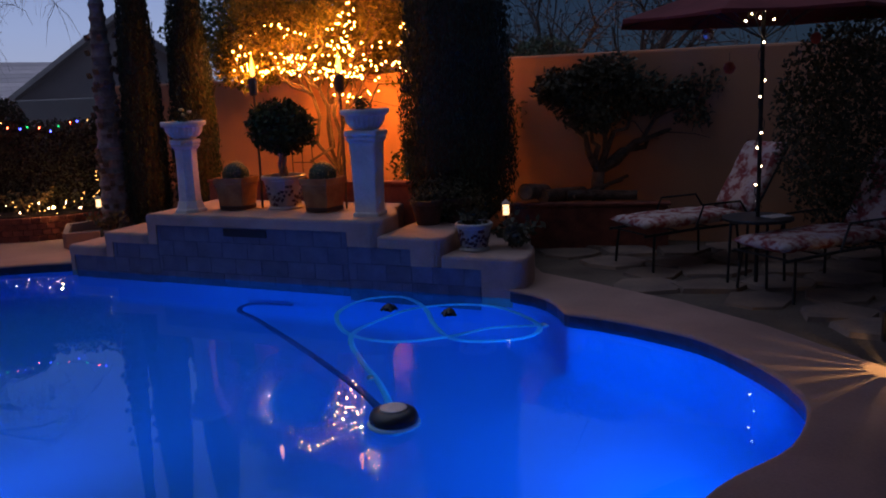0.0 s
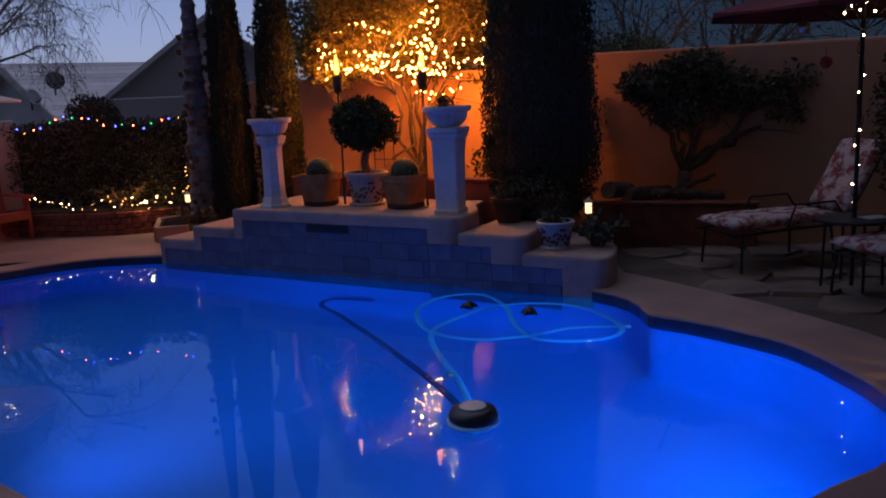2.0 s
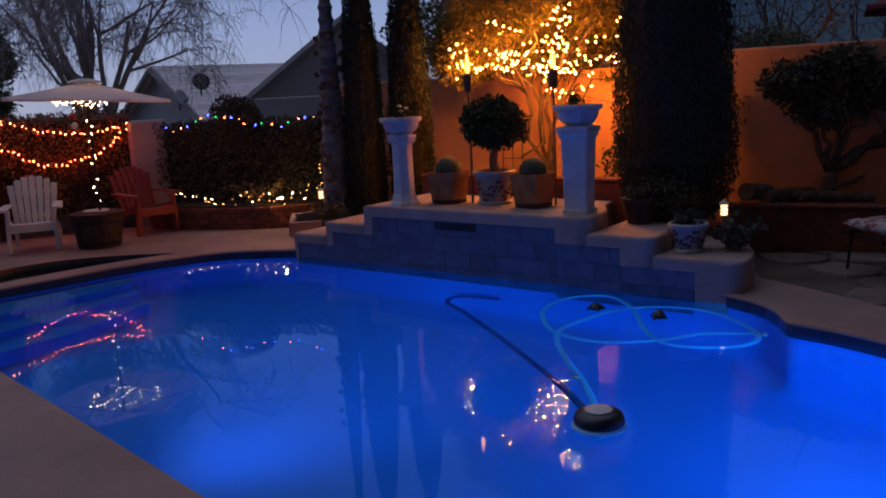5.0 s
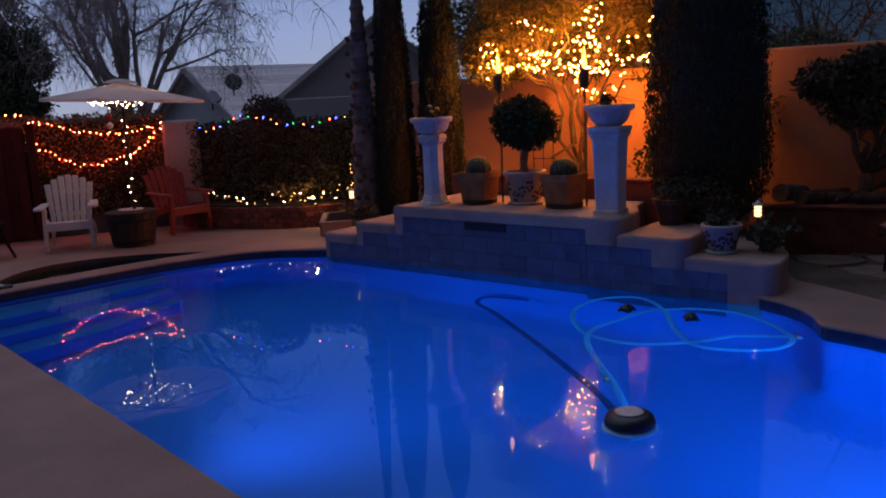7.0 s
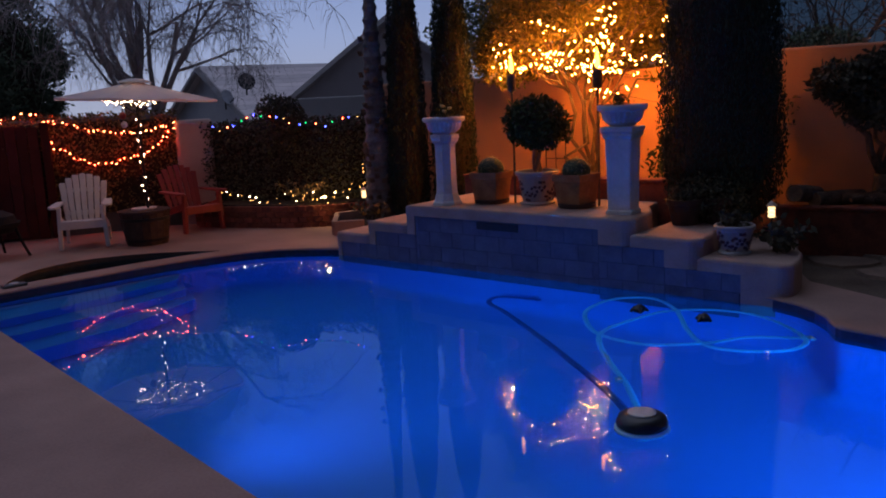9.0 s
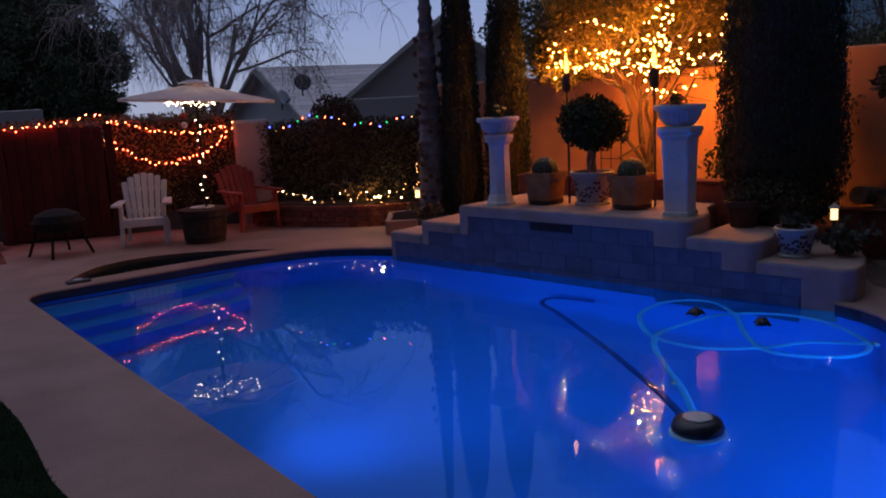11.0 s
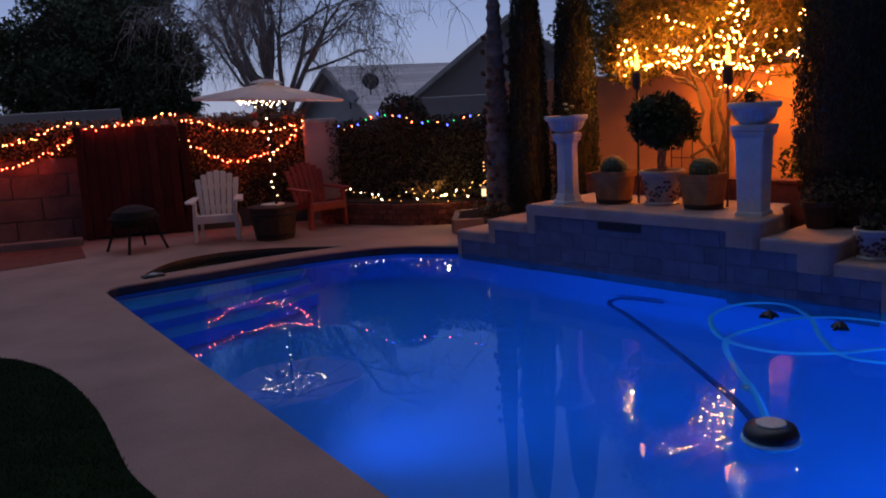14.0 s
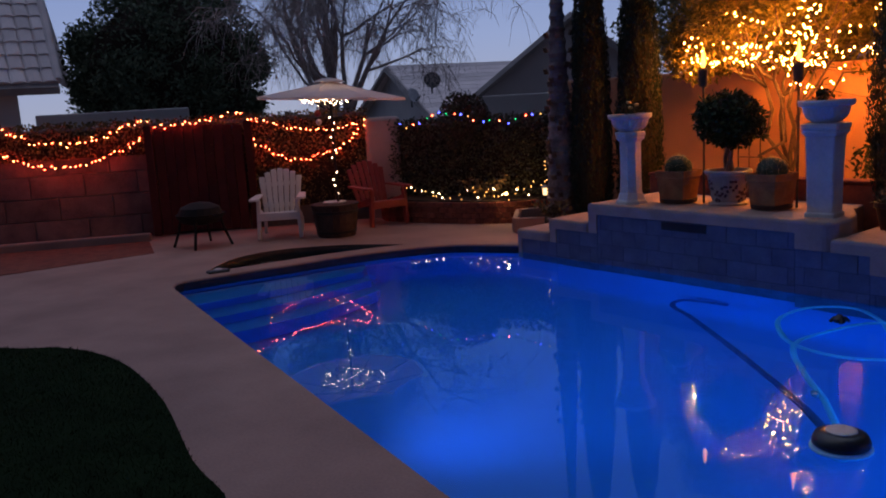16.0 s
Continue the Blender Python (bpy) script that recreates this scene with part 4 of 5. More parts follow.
shrub("wall_shrub", "sparse leaves creeping near the cypress", (*back(2.75, 0.12).to_2d(), 1.2), (0.3, 0.1, 0.3), 160, 0.08, M["ivy"])
sp_ = uv(4.38, 0.98)
shrub("low_shrub", "low dark reddish shrub behind the steps", (sp_.x, sp_.y, 0.48), (0.42, 0.3, 0.26), 2600, 0.06, M["hedge"], 12, 0.25)
# first shrub is added to keep the tree's light off the right wall
shrub("tall_shrub", "mostly hidden shrub added behind the cypress to block light", (*back(2.45, 0.62).to_2d(), 0.3), (0.30, 0.45, 1.15), 3000, 0.09, M["hedge"], 14, 0.2, 0.3)
shrub("tall_shrub", "dense dark shrub in the far corner", (*back(7.2, 1.0).to_2d(), 0.1), (1.35, 0.8, 1.35), 22000, 0.075, M["hedge"], 24, 0.2, 0.5)

# raised planting bed behind the platform
bed = wall("wall_planter", uv(1.0, 1.26), uv(4.2, 1.26), 0.86, 0.16, M["brick"], "dark red brick planter wall behind the pots")
part("coping_strip", box((1.6, 0.08, 0.875), (3.2, 0.2, 0.03), bevel=0.008), M["brick"], bed)
sheet("planting_bed", [tuple(uv(1.0, 1.4).to_2d()), tuple(uv(4.3, 1.4).to_2d()), tuple(back(2.2, 0.05).to_2d()), tuple(back(-2.6, 0.05).to_2d())][::1], [], 0.62, 0.1, M["soil"], "dark soil of the planting bed", "soil")
bm = bmesh.new()
for k, s in enumerate((-0.16, 0.16)):
    add_tube(bm, [(s, 0, 0), (s, 0, 0.62)], 0.008)
add_tube(bm, [(-0.16, 0, 0.62), (0, 0, 0.70), (0.16, 0, 0.62)], 0.008)
add_tube(bm, [(-0.16, 0, 0.35), (0.16, 0, 0.35)], 0.006)
add_tube(bm, [(0, 0, 0.0), (0, 0, 0.78)], 0.006)
add_lathe(bm, [(0.005, 0.76), (0.022, 0.79), (0.005, 0.83)], 8)
p = back(-0.15, 0.35)
tagged(part("garden_trellis", bm, M["steel"], at=pose(p.x, p.y, 0.62, 0, 0, WALL_TURN)), "small black iron trellis by the orange wall", "trellis")

# ---- left garden: fence, gate, column, bed ----
FA, FB = Vector((-17.0, 4.7)), Vector((-8.0, 12.15))
FD = (FB - FA).normalized()
FN = Vector((FD.y, -FD.x))
FTURN = math.degrees(math.atan2(FD.y, FD.x))


def fence(s, d=0.0, z=0.0):
    p = FA + FD * s + FN * d
    return Vector((p.x, p.y, z))


p0, p1 = fence(5.2, 0.02), fence(8.3, 0.02)
hedge("ivy", "ragged ivy along the top of the block wall", (p0.x, p0.y), (p1.x, p1.y), 1.35, 1.9, 0.34, 5200, M["ivy"], 0.07, 0.14)
p0, p1 = fence(8.3, 0.02), fence(11.7, 0.02)
hedge("ivy", "thick brown-green ivy covering the wall", (p0.x, p0.y), (p1.x, p1.y), 0.35, 1.88, 0.30, 11000, M["ivy"], 0.07, 0.14)

gp = fence(8.34, 0.26)
gate = thing("gate", "closed dark red wooden gate in the garden wall", "gate", pose(gp.x, gp.y, DECK_Z + 0.02, 0, 0, FTURN), kind="structure")
for k in range(9):
    x = 0.075 + 0.15 * k
    part("board", box((x, 0, 0.83 + 0.03 * math.sin(k / 8 * math.pi + 0.4)), (0.143, 0.03, 1.66), bevel=0.004), M["gate"], gate)
for z in (0.25, 0.85, 1.45):
    part("rail", box((0.68, 0.03, z), (1.36, 0.03, 0.1)), M["gate"], gate)
part("post", box((-0.08, 0, 0.85), (0.12, 0.1, 1.72), bevel=0.01), M["gate"], gate)
part("post", box((1.44, 0, 0.85), (0.12, 0.1, 1.72), bevel=0.01), M["gate"], gate)

cp = fence(11.95, 0.12)
col = tagged(part("column", box((0, 0, 0.85), (0.56, 0.36, 1.72), bevel=0.06), M["column"], at=pose(cp.x, cp.y, 0.0, 0, 0, FTURN - 12)), "pinkish stucco wall column with rounded top", "column", kind="structure")

light_string("string_lights", "red and amber fairy lights swagged over the ivy", [fence(s, 0.24, z) for s, z in ((9.6, 1.94), (10.07, 1.75), (10.59, 1.61), (11.14, 1.57), (11.65, 1.7))], ["amber", "red", "amber", "red"], 0.072, rng)
light_string("string_lights", "red and amber fairy lights in a low swag on ivy", [fence(s, 0.24, z) for s, z in ((9.68, 1.55), (10.12, 1.3), (10.55, 1.13), (11.11, 1.23), (11.65, 1.59))], ["amber", "red", "red"], 0.072, rng)
light_string("string_lights", "red and amber fairy lights along the block wall top", [fence(s, 0.24, z) for s, z in ((5.2, 1.9), (5.7, 1.96), (6.14, 1.86), (6.59, 1.65), (7.07, 1.59), (7.66, 1.68), (8.05, 1.87), (8.28, 1.88))], ["amber", "red", "amber"], 0.072, rng)
light_string("string_lights", "red and amber fairy lights over the dark red gate", [fence(s, 0.30, z) for s, z in ((8.34, 1.80), (8.85, 1.79), (9.29, 1.86), (9.6, 1.94))], ["red", "amber"], 0.072, rng)
light_string("string_lights", "red fairy lights in a low swag on the blocks", [fence(s, 0.24, z) for s, z in ((5.2, 1.75), (5.7, 1.62), (6.08, 1.48), (6.7, 1.25), (7.28, 1.27), (7.84, 1.45), (8.29, 1.73))], ["red", "amber", "red"], 0.072, rng)
light_string("string_lights", "blue, green and red lights strung along the hedge", [(x * 0.968, y * 0.968, 1.94 + (z - 1.94) * 0.968) for x, y, z in ((-7.34, 12.0, 1.59), (-6.99, 11.99, 1.55), (-6.68, 11.97, 1.69), (-6.48, 11.97, 1.75), (-6.1, 11.95, 1.67), (-5.73, 11.94, 1.6), (-5.26, 11.92, 1.58), (-5.03, 11.92, 1.63), (-4.75, 11.91, 1.66))], ["blue", "gold", "red", "blue", "green", "red", "blue", "green", "red"], 0.13, rng, 0.015)
light_string("string_lights", "small golden lights woven along the planting bed", [(-7.06, 11.84, 0.63), (-6.82, 11.83, 0.54), (-6.52, 11.82, 0.48), (-6.30, 11.82, 0.45)], ["gold", "white"], 0.07, rng, 0.03)
light_string("string_lights", "dense golden lights woven through a low shrub", [(-6.16, 11.84, 0.47), (-6.0, 11.88, 0.56), (-5.84, 11.8, 0.50), (-5.66, 11.83, 0.60), (-5.47, 11.79, 0.51), (-5.33, 11.78, 0.50), (-5.09, 11.77, 0.55), (-4.73, 11.76, 0.58)], ["gold", "gold", "gold", "white"], 0.06, rng, 0.05)
light_string("string_lights", "faint golden lights climbing beside the palm", [(-4.74, 11.74, 0.62), (-4.66, 11.74, 0.8), (-4.72, 11.74, 0.95), (-4.63, 11.74, 1.05)], ["gold"], 0.09, rng, 0.04)

bedwall = thing("wall_brick_bed", "low curved red brick edging round the planting bed", "wall", kind="structure")
edge_pts = spline([(-7.5, 11.75, 0), (-6.6, 11.62, 0), (-5.7, 11.62, 0), (-5.1, 11.85, 0), (-4.75, 12.2, 0)], 6)
for row in range(4):
    for k, (a, b) in enumerate(zip(edge_pts, edge_pts[1:])):
        m_ = a.lerp(b, 0.5 if row % 2 else 0.98)
        d = b - a
        part("brick", box((0, 0, 0), (d.length * 0.95, 0.11, 0.075), bevel=0.006), M["brick"], bedwall, at=pose(m_.x, m_.y, DECK_Z + 0.04 + 0.082 * row, 0, 0, math.degrees(math.atan2(d.y, d.x))))
sheet("bed_soil", [(p.x, p.y + 0.02) for p in edge_pts] + [(-4.75, 12.9), (-7.6, 12.4)], [], 0.40, 0.1, M["soil"], "dark soil in the brick bed", "soil")

# stone planter box by the palm
sb = thing("stone_planter", "low weathered stone planter beside the palm", "planter", pose(-4.62, 10.92, DECK_Z, 0, 0, 20))
part("side", box((0, 0, 0.11), (0.42, 0.09, 0.2), bevel=0.012), M["deck"], sb)
part("side", box((-0.2, 0.5, 0.11), (0.08, 0.95, 0.2), bevel=0.012), M["deck"], sb)
part("side", box((0.55, 0.62, 0.13), (0.8, 0.08, 0.24), Euler((0, 0, 0.5)).to_matrix().to_4x4(), bevel=0.012), M["deck"], sb)
part("soil", box((0.2, 0.5, 0.08), (0.7, 0.9, 0.1)), M["soil"], sb)
sprig("bed_plant", pose(-4.35, 11.15, 0.25), 16, 0.3, 0.25, 0.10, M["hedge"], "dry leafy plants in the stone planter", "plant")
sprig("bed_plant", pose(-5.75, 11.95, 0.40), 26, 0.45, 0.34, 0.09, M["ivy"], "low leafy plant threaded with golden lights", "plant")


def lantern(at, label, post):
    t = thing("solar_lantern", label, "lantern", at, "solar lanterns")
    part("stake", tube([(0, 0, -post), (0, 0, 0)], 0.008, segs=6), M["steel"], t)
    part("base", lathe([(0.02, -0.01), (0.035, 0.0), (0.035, 0.01)], 12), M["steel"], t)
    for k in range(3):
        part("glass_ring", lathe([(0.028, 0.012 + 0.036 * k), (0.034, 0.02 + 0.036 * k), (0.034, 0.036 + 0.036 * k), (0.028, 0.042 + 0.036 * k)], 14), M["lantern_glow"], t, "glowing frosted ring")
    part("cap", lathe([(0.05, 0.12), (0.05, 0.13), (0.015, 0.16), (0.004, 0.17)], 14), M["lantern"], t)


lantern(pose(-4.69, 11.72, 0.47), "small glowing solar lantern beside the palm", 0.36)
lantern(pose(0.66, 8.72, 0.60), "small glowing solar lantern beside the potted plants", 0.5)

spot = thing("garden_spotlight", "small bright golden spotlight among the bed's string lights", "lamp", pose(-5.30, 11.70, 0.40))
part("stake", tube([(0, 0, 0), (0, 0, 0.07)], 0.007, segs=6), M["steel"], spot)
part("housing", lathe([(0.022, 0.06), (0.03, 0.07), (0.03, 0.085), (0.02, 0.09)], 12), M["steel"], spot)
part("lens", lathe([(0.018, 0.09), (0.022, 0.1), (0.016, 0.115), (0.004, 0.122)], 12), M["bulb_spot"], spot, "glowing golden lens", smooth=True)
lamp("spot_glow", "POINT", (-5.30, 11.66, 0.55), 4.5, (1.0, 0.55, 0.18), 0.012)

# ---- left umbrella, barrel and chairs ----


def umbrella(at, r, zr, za, sides, mat, label, pole_z, turn=0.0, tilt=None):
    t = thing("patio_umbrella", label, "umbrella", at)
    part("pole", tube([(0, 0, pole_z), (0, 0, za + 0.03)], 0.019, segs=10), M["steel"], t)
    can = bmesh.new()
    top, n = [], 6
    grid = []
    for k in range(sides * 4):
        a = 2 * math.pi * k / (sides * 4) + turn
        f = (k % 4) / 4
        w = math.cos(math.pi / sides) / math.cos((f - 0.5) * 2 * math.pi / sides)
        w = w * 0.5 + 0.5 * (1 if k % 4 == 0 else w)
        row = []
        for j in range(n + 1):
            q = j / n
            z = za + (zr - za) * q ** 0.85 - 0.018 * math.sin(math.pi * f) * q
            row.append(can.verts.new((r * q * w * math.cos(a), r * q * w * math.sin(a), z) if j else (0.012 * math.cos(a), 0.012 * math.sin(a), za)))
        row.append(can.verts.new((r * w * math.cos(a), r * w * math.sin(a), zr - 0.035)))
        grid.append(row)
    for i in range(len(grid)):
        p, q = grid[i], grid[(i + 1) % len(grid)]
        for j in range(n + 1):
            can.faces.new((p[j], q[j], q[j + 1], p[j + 1]))
    lean = Matrix.Translation((0, 0, zr)) @ (tilt or Matrix()) @ Matrix.Translation((0, 0, -zr))
    c = part("canopy", can, mat, t, at=lean)
    part("vent", lathe([(r * 0.21, za - 0.03), (r * 0.17, za - 0.005), (r * 0.09, za + 0.02), (0.01, za + 0.03)], sides * 2), mat, c)
    part("finial", lathe([(0.012, za + 0.025), (0.018, za + 0.04), (0.006, za + 0.06)], 10), M["steel"], t)
    for k in range(sides):
        a = 2 * math.pi * k / sides + turn
        d = Vector((math.cos(a), math.sin(a), 0))
        rib = part("rib", tube([d * 0.03 + Vector((0, 0, za - 0.025)), d * r * 0.5 + Vector((0, 0, za + (zr - za) * 0.55 - 0.025)), d * r * 0.97 + Vector((0, 0, zr - 0.02))], 0.007, segs=5), M["steel"], t, at=lean)
        part("strut", tube([d * 0.03 + Vector((0, 0, zr - 0.18)), d * r * 0.5 + Vector((0, 0, za + (zr - za) * 0.55 - 0.03))], 0.006, segs=5), M["steel"], rib)
    return t


UX, UY = -7.33, 10.27
umbrella(pose(UX, UY, 0), 1.10, 2.055, 2.30, 8, M["canvas"], "open cream patio umbrella lit from beneath by fairy lights", 0.5, 0.3, Matrix.Rotation(radians(3.4), 4, (-0.58, 0.815, 0)))
pole_l = [(UX + 0.035 * math.cos(k * 1.9), UY - 0.02 + 0.035 * math.sin(k * 1.9), 0.66 + 0.1 * k) for k in range(13)]
light_string("string_lights", "white lights wound round the umbrella pole", pole_l, ["white"], 0.115, rng, 0.008)
ring_l = [(UX + 0.45 * math.cos(a) * (1 + 0.15 * math.sin(3 * a)), UY + 0.45 * math.sin(a), 2.05 + 0.03 * math.sin(5 * a)) for a in np.linspace(0, 6.2, 22)]
light_string("string_lights", "white lights looped under the umbrella canopy", ring_l, ["white"], 0.085, rng, 0.02)
light_string("string_lights", "white lights bunched at the umbrella hub", [(UX + 0.16 * math.cos(a), UY + 0.16 * math.sin(a), 2.0 + 0.03 * math.sin(2 * a)) for a in np.linspace(0, 12, 16)], ["white"], 0.15, rng, 0.03)


def ornament(at, r, mat, label):
    t = thing("ornament", label, "ornament", at, "hanging ornaments")
    part("ball", lathe([(0.002, -r), (r * 0.6, -r * 0.8), (r, 0), (r * 0.7, r * 0.7), (0.006, r)], 16), mat, t, smooth=True)
    part("hanger", tube([(0, 0, r), (0, 0, r + 0.08)], 0.002, segs=4), M["steel"], t)


ornament(pose(UX - 0.05, UY - 0.25, 1.72), 0.045, M["white_plastic"], "white bauble hanging under the umbrella")
ornament(pose(UX - 0.06, UY - 0.25, 1.84), 0.05, M["red_plastic"], "red bauble hanging under the umbrella")

bar = thing("barrel_planter", "half wine barrel planter holding the umbrella pole", "planter", pose(UX - 0.08, UY + 0.02, DECK_Z))
for k in range(20):
    a = 2 * math.pi * k / 20
    bm = bmesh.new()
    for z0, z1, r0, r1 in ((0, 0.22, 0.27, 0.31), (0.22, 0.45, 0.31, 0.335)):
        w0, w1 = r0 * math.pi / 20 * 0.97, r1 * math.pi / 20 * 0.97
        v = [bm.verts.new(q) for q in ((r0, -w0, z0), (r0, w0, z0), (r1, w1, z1), (r1, -w1, z1), (r0 - 0.03, -w0, z0), (r0 - 0.03, w0, z0), (r1 - 0.03, w1, z1), (r1 - 0.03, -w1, z1))]
        for f in ((0, 1, 2, 3), (7, 6, 5, 4), (0, 4, 5, 1), (3, 2, 6, 7), (1, 5, 6, 2), (0, 3, 7, 4)):
            bm.faces.new([v[i] for i in f])
    bmesh.ops.rotate(bm, cent=(0, 0, 0), matrix=Matrix.Rotation(a, 3, "Z"), verts=bm.verts)
    part("stave", bm, M["barrel"], bar)
for z, r in ((0.07, 0.287), (0.36, 0.329)):
    part("hoop", lathe([(r, z - 0.02), (r + 0.006, z - 0.018), (r + 0.01, z + 0.02), (r + 0.004, z + 0.022)], 32), M["steel"], bar)
part("lid", lathe([(0.345, 0.44), (0.35, 0.45), (0.35, 0.475), (0.33, 0.48)], 32), M["barrel"], bar)
part("saucer", lathe([(0.15, 0.482), (0.17, 0.49), (0.17, 0.505), (0.15, 0.505)], 24), M["float_white"], bar, "pale saucer on the lid")


def adirondack(at, mat, label):
    t = thing("adirondack_chair", label, "chair", at, "garden chairs")
    lean = Matrix.Translation((0, 0.18, 0.30)) @ Euler((radians(-22), 0, 0)).to_matrix().to_4x4()
    for k in range(7):
        x = (k - 3) * 0.082
        h = 0.74 - 0.0125 * (k - 3) ** 2
        fan = Matrix.Translation((x * 0.92, 0.0036 * (k - 3) ** 2 - 0.01, 0)) @ Euler((0, radians((k - 3) * 1.7), 0)).to_matrix().to_4x4()
        bm = box((0, 0, h / 2), (0.068, 0.024, h), None, 0.011)
        for v in bm.verts:
            v.co.x *= 0.94 + 0.36 * v.co.z / h
            if v.co.z > h * 0.9:
                v.co.z -= 2.2 * v.co.x ** 2 * 4
        bmesh.ops.transform(bm, matrix=lean @ fan, verts=bm.verts)
        part("back_slat", bm, mat, t)
    part("back_rail", box((0, 0.02, 0.16), (0.52, 0.02, 0.07), lean, 0.006), mat, t)
    part("back_rail", box((0, 0.025, 0.5), (0.56, 0.02, 0.06), lean, 0.006), mat, t)
    for k in range(6):
        y = -0.36 + 0.1 * k
        part("seat_slat", box((0, y, 0.395 - 0.022 * k), (0.54, 0.088, 0.022), bevel=0.006), mat, t)
    part("apron", box((0, -0.405, 0.345), (0.56, 0.022, 0.11), bevel=0.006), mat, t)
    for s in (-1, 1):
        part("front_leg", box((s * 0.30, -0.36, 0.29), (0.055, 0.09, 0.58), Euler((0, radians(-s * 2.5), 0)).to_matrix().to_4x4(), 0.012), mat, t)
        part("side_rail", box((s * 0.275, 0.0, 0.30), (0.03, 0.85, 0.09), Matrix.Translation((0, 0, 0.03)) @ Euler((radians(-14), 0, 0)).to_matrix().to_4x4(), 0.006), mat, t)
        part("rear_leg", box((s * 0.28, 0.40, 0.14), (0.045, 0.08, 0.30), Euler((radians(-8), 0, 0)).to_matrix().to_4x4(), 0.01), mat, t)
        bm = bmesh.new()
        pl = [(s * 0.27, 0.36), (s * 0.37, 0.30), (s * 0.40, -0.2), (s * 0.41, -0.38), (s * 0.37, -0.46), (s * 0.31, -0.46), (s * 0.27, -0.38), (s * 0.275, 0.1)]
        f = bm.faces.new([bm.verts.new((*q, 0.585)) for q in pl])
        g = bmesh.ops.extrude_face_region(bm, geom=[f])
        bmesh.ops.translate(bm, vec=(0, 0, 0.028), verts=[v for v in g["geom"] if isinstance(v, bmesh.types.BMVert)])
        part("arm", bm, mat, t)
    return t


adirondack(pose(-8.28, 10.12, DECK_Z, 0, 0, 34), M["white_plastic"], "white plastic adirondack chair on the deck")
adirondack(pose(-7.38, 11.42, DECK_Z, 0, 0, 58), M["red_plastic"], "red plastic adirondack chair beside the column")

ft = thing("fire_pit", "small dark iron fire pit table on three legs", "fire pit", pose(-8.95, 9.15, DECK_Z))
part("bowl", lathe([(0.08, 0.30), (0.25, 0.34), (0.33, 0.42), (0.35, 0.47), (0.33, 0.47), (0.2, 0.40)], 24), M["sooty_iron"], ft)
for k in range(4):
    a = k * 1.57 + 0.5
    part("leg", tube([(0.28 * math.cos(a), 0.28 * math.sin(a), 0.42), (0.34 * math.cos(a), 0.34 * math.sin(a), 0.2), (0.42 * math.cos(a), 0.42 * math.sin(a), 0)], 0.02, segs=6), M["sooty_iron"], ft)
part("mesh_cover", lathe([(0.32, 0.47), (0.28, 0.56), (0.15, 0.62), (0.02, 0.64)], 20), M["sooty_iron"], ft)

# red paved strip and kerb beneath the block wall
sheet("paved_strip", [(-13.6, 4.6), (-10.2, 6.6), (-9.25, 8.5), (-10.2, 9.3), (-13.0, 6.9), (-15.5, 4.8)], [], DECK_Z + 0.008, 0.02, M["brick"], "dull red paved strip beside the deck", "paving")
kerb0, kerb1 = fence(3.0, 0.75), fence(8.2, 0.75)
wall("kerb", kerb0, kerb1, DECK_Z + 0.12, 0.14, M["deck"], "low concrete kerb in front of the block wall")

# ---- in and on the pool ----
fl = thing("pool_cleaner_float", "round black floating pool device with a pale disc", "pool float", pose(-0.335, 4.875, WATER_Z + 0.022))
part("body", lathe([(0.06, -0.05), (0.11, -0.03), (0.148, 0.0), (0.15, 0.02), (0.135, 0.055), (0.09, 0.07), (0.02, 0.072)], 32), M["float_black"], fl, smooth=True)
part("skirt", lathe([(0.09, -0.07), (0.150, -0.05), (0.163, -0.03), (0.160, -0.012), (0.12, -0.010)], 32), M["hose"], fl, "pale rim at the waterline")
part("disc", lathe([(0.082, 0.068), (0.082, 0.078), (0.07, 0.082)], 28), M["float_white"], fl, "pale top disc")
part("neck", lathe([(0.05, -0.16), (0.055, -0.1), (0.06, -0.04)], 18), M["hose"], fl)

hose = thing("pool_hose", "pale blue floating pool hose lying in loops", "hose")
h_pts = [(-0.36, 5.12, -0.095), (-0.48, 5.6, -0.055), (-0.62, 6.0, -0.040), (-0.75, 6.5, -0.040), (-0.74, 6.82, -0.040), (-0.55, 7.15, -0.040), (-0.3, 7.45, -0.040), (0.06, 7.56, -0.045), (0.42, 7.45, -0.055), (0.66, 7.1, -0.055), (0.76, 6.72, -0.055), (0.62, 6.46, -0.045), (0.3, 6.40, -0.045), (0.04, 6.52, -0.055), (-0.1, 6.95, -0.065), (-0.2, 7.55, -0.065), (-0.42, 7.95, -0.065), (-0.76, 7.88, -0.055), (-0.95, 7.5, -0.055), (-0.92, 7.1, -0.055), (-0.76, 6.72, -0.065), (-0.4, 6.5, -0.060), (0.04, 6.57, -0.045), (0.37, 6.76, -0.045), (0.82, 6.77, -0.045)]
h_pts = [(x * 1.0175, y * 1.0175, z + WATER_Z) for x, y, z in h_pts]
part("hose_or_shadow_tube", tube(spline(h_pts, 8), 0.024, segs=10), M["hose"], hose, smooth=True)
for x, y in ((-0.26, 5.0), (-0.50, 5.64), (0.83, 6.77)):
    part("coupling", lathe([(0.024, -0.05), (0.028, -0.04), (0.028, 0.04), (0.024, 0.05)], 12), M["float_white"], hose, at=pose(x * 1.0175 - 0.03, y * 1.0175, WATER_Z - 0.03, 80, 0, 10))


# solid tube laid where the hose's shadow runs down to the pool floor
shadow_tube = thing("hose_shadow_line", "dark tube in the pool standing in for the hose's shadow", "hose")
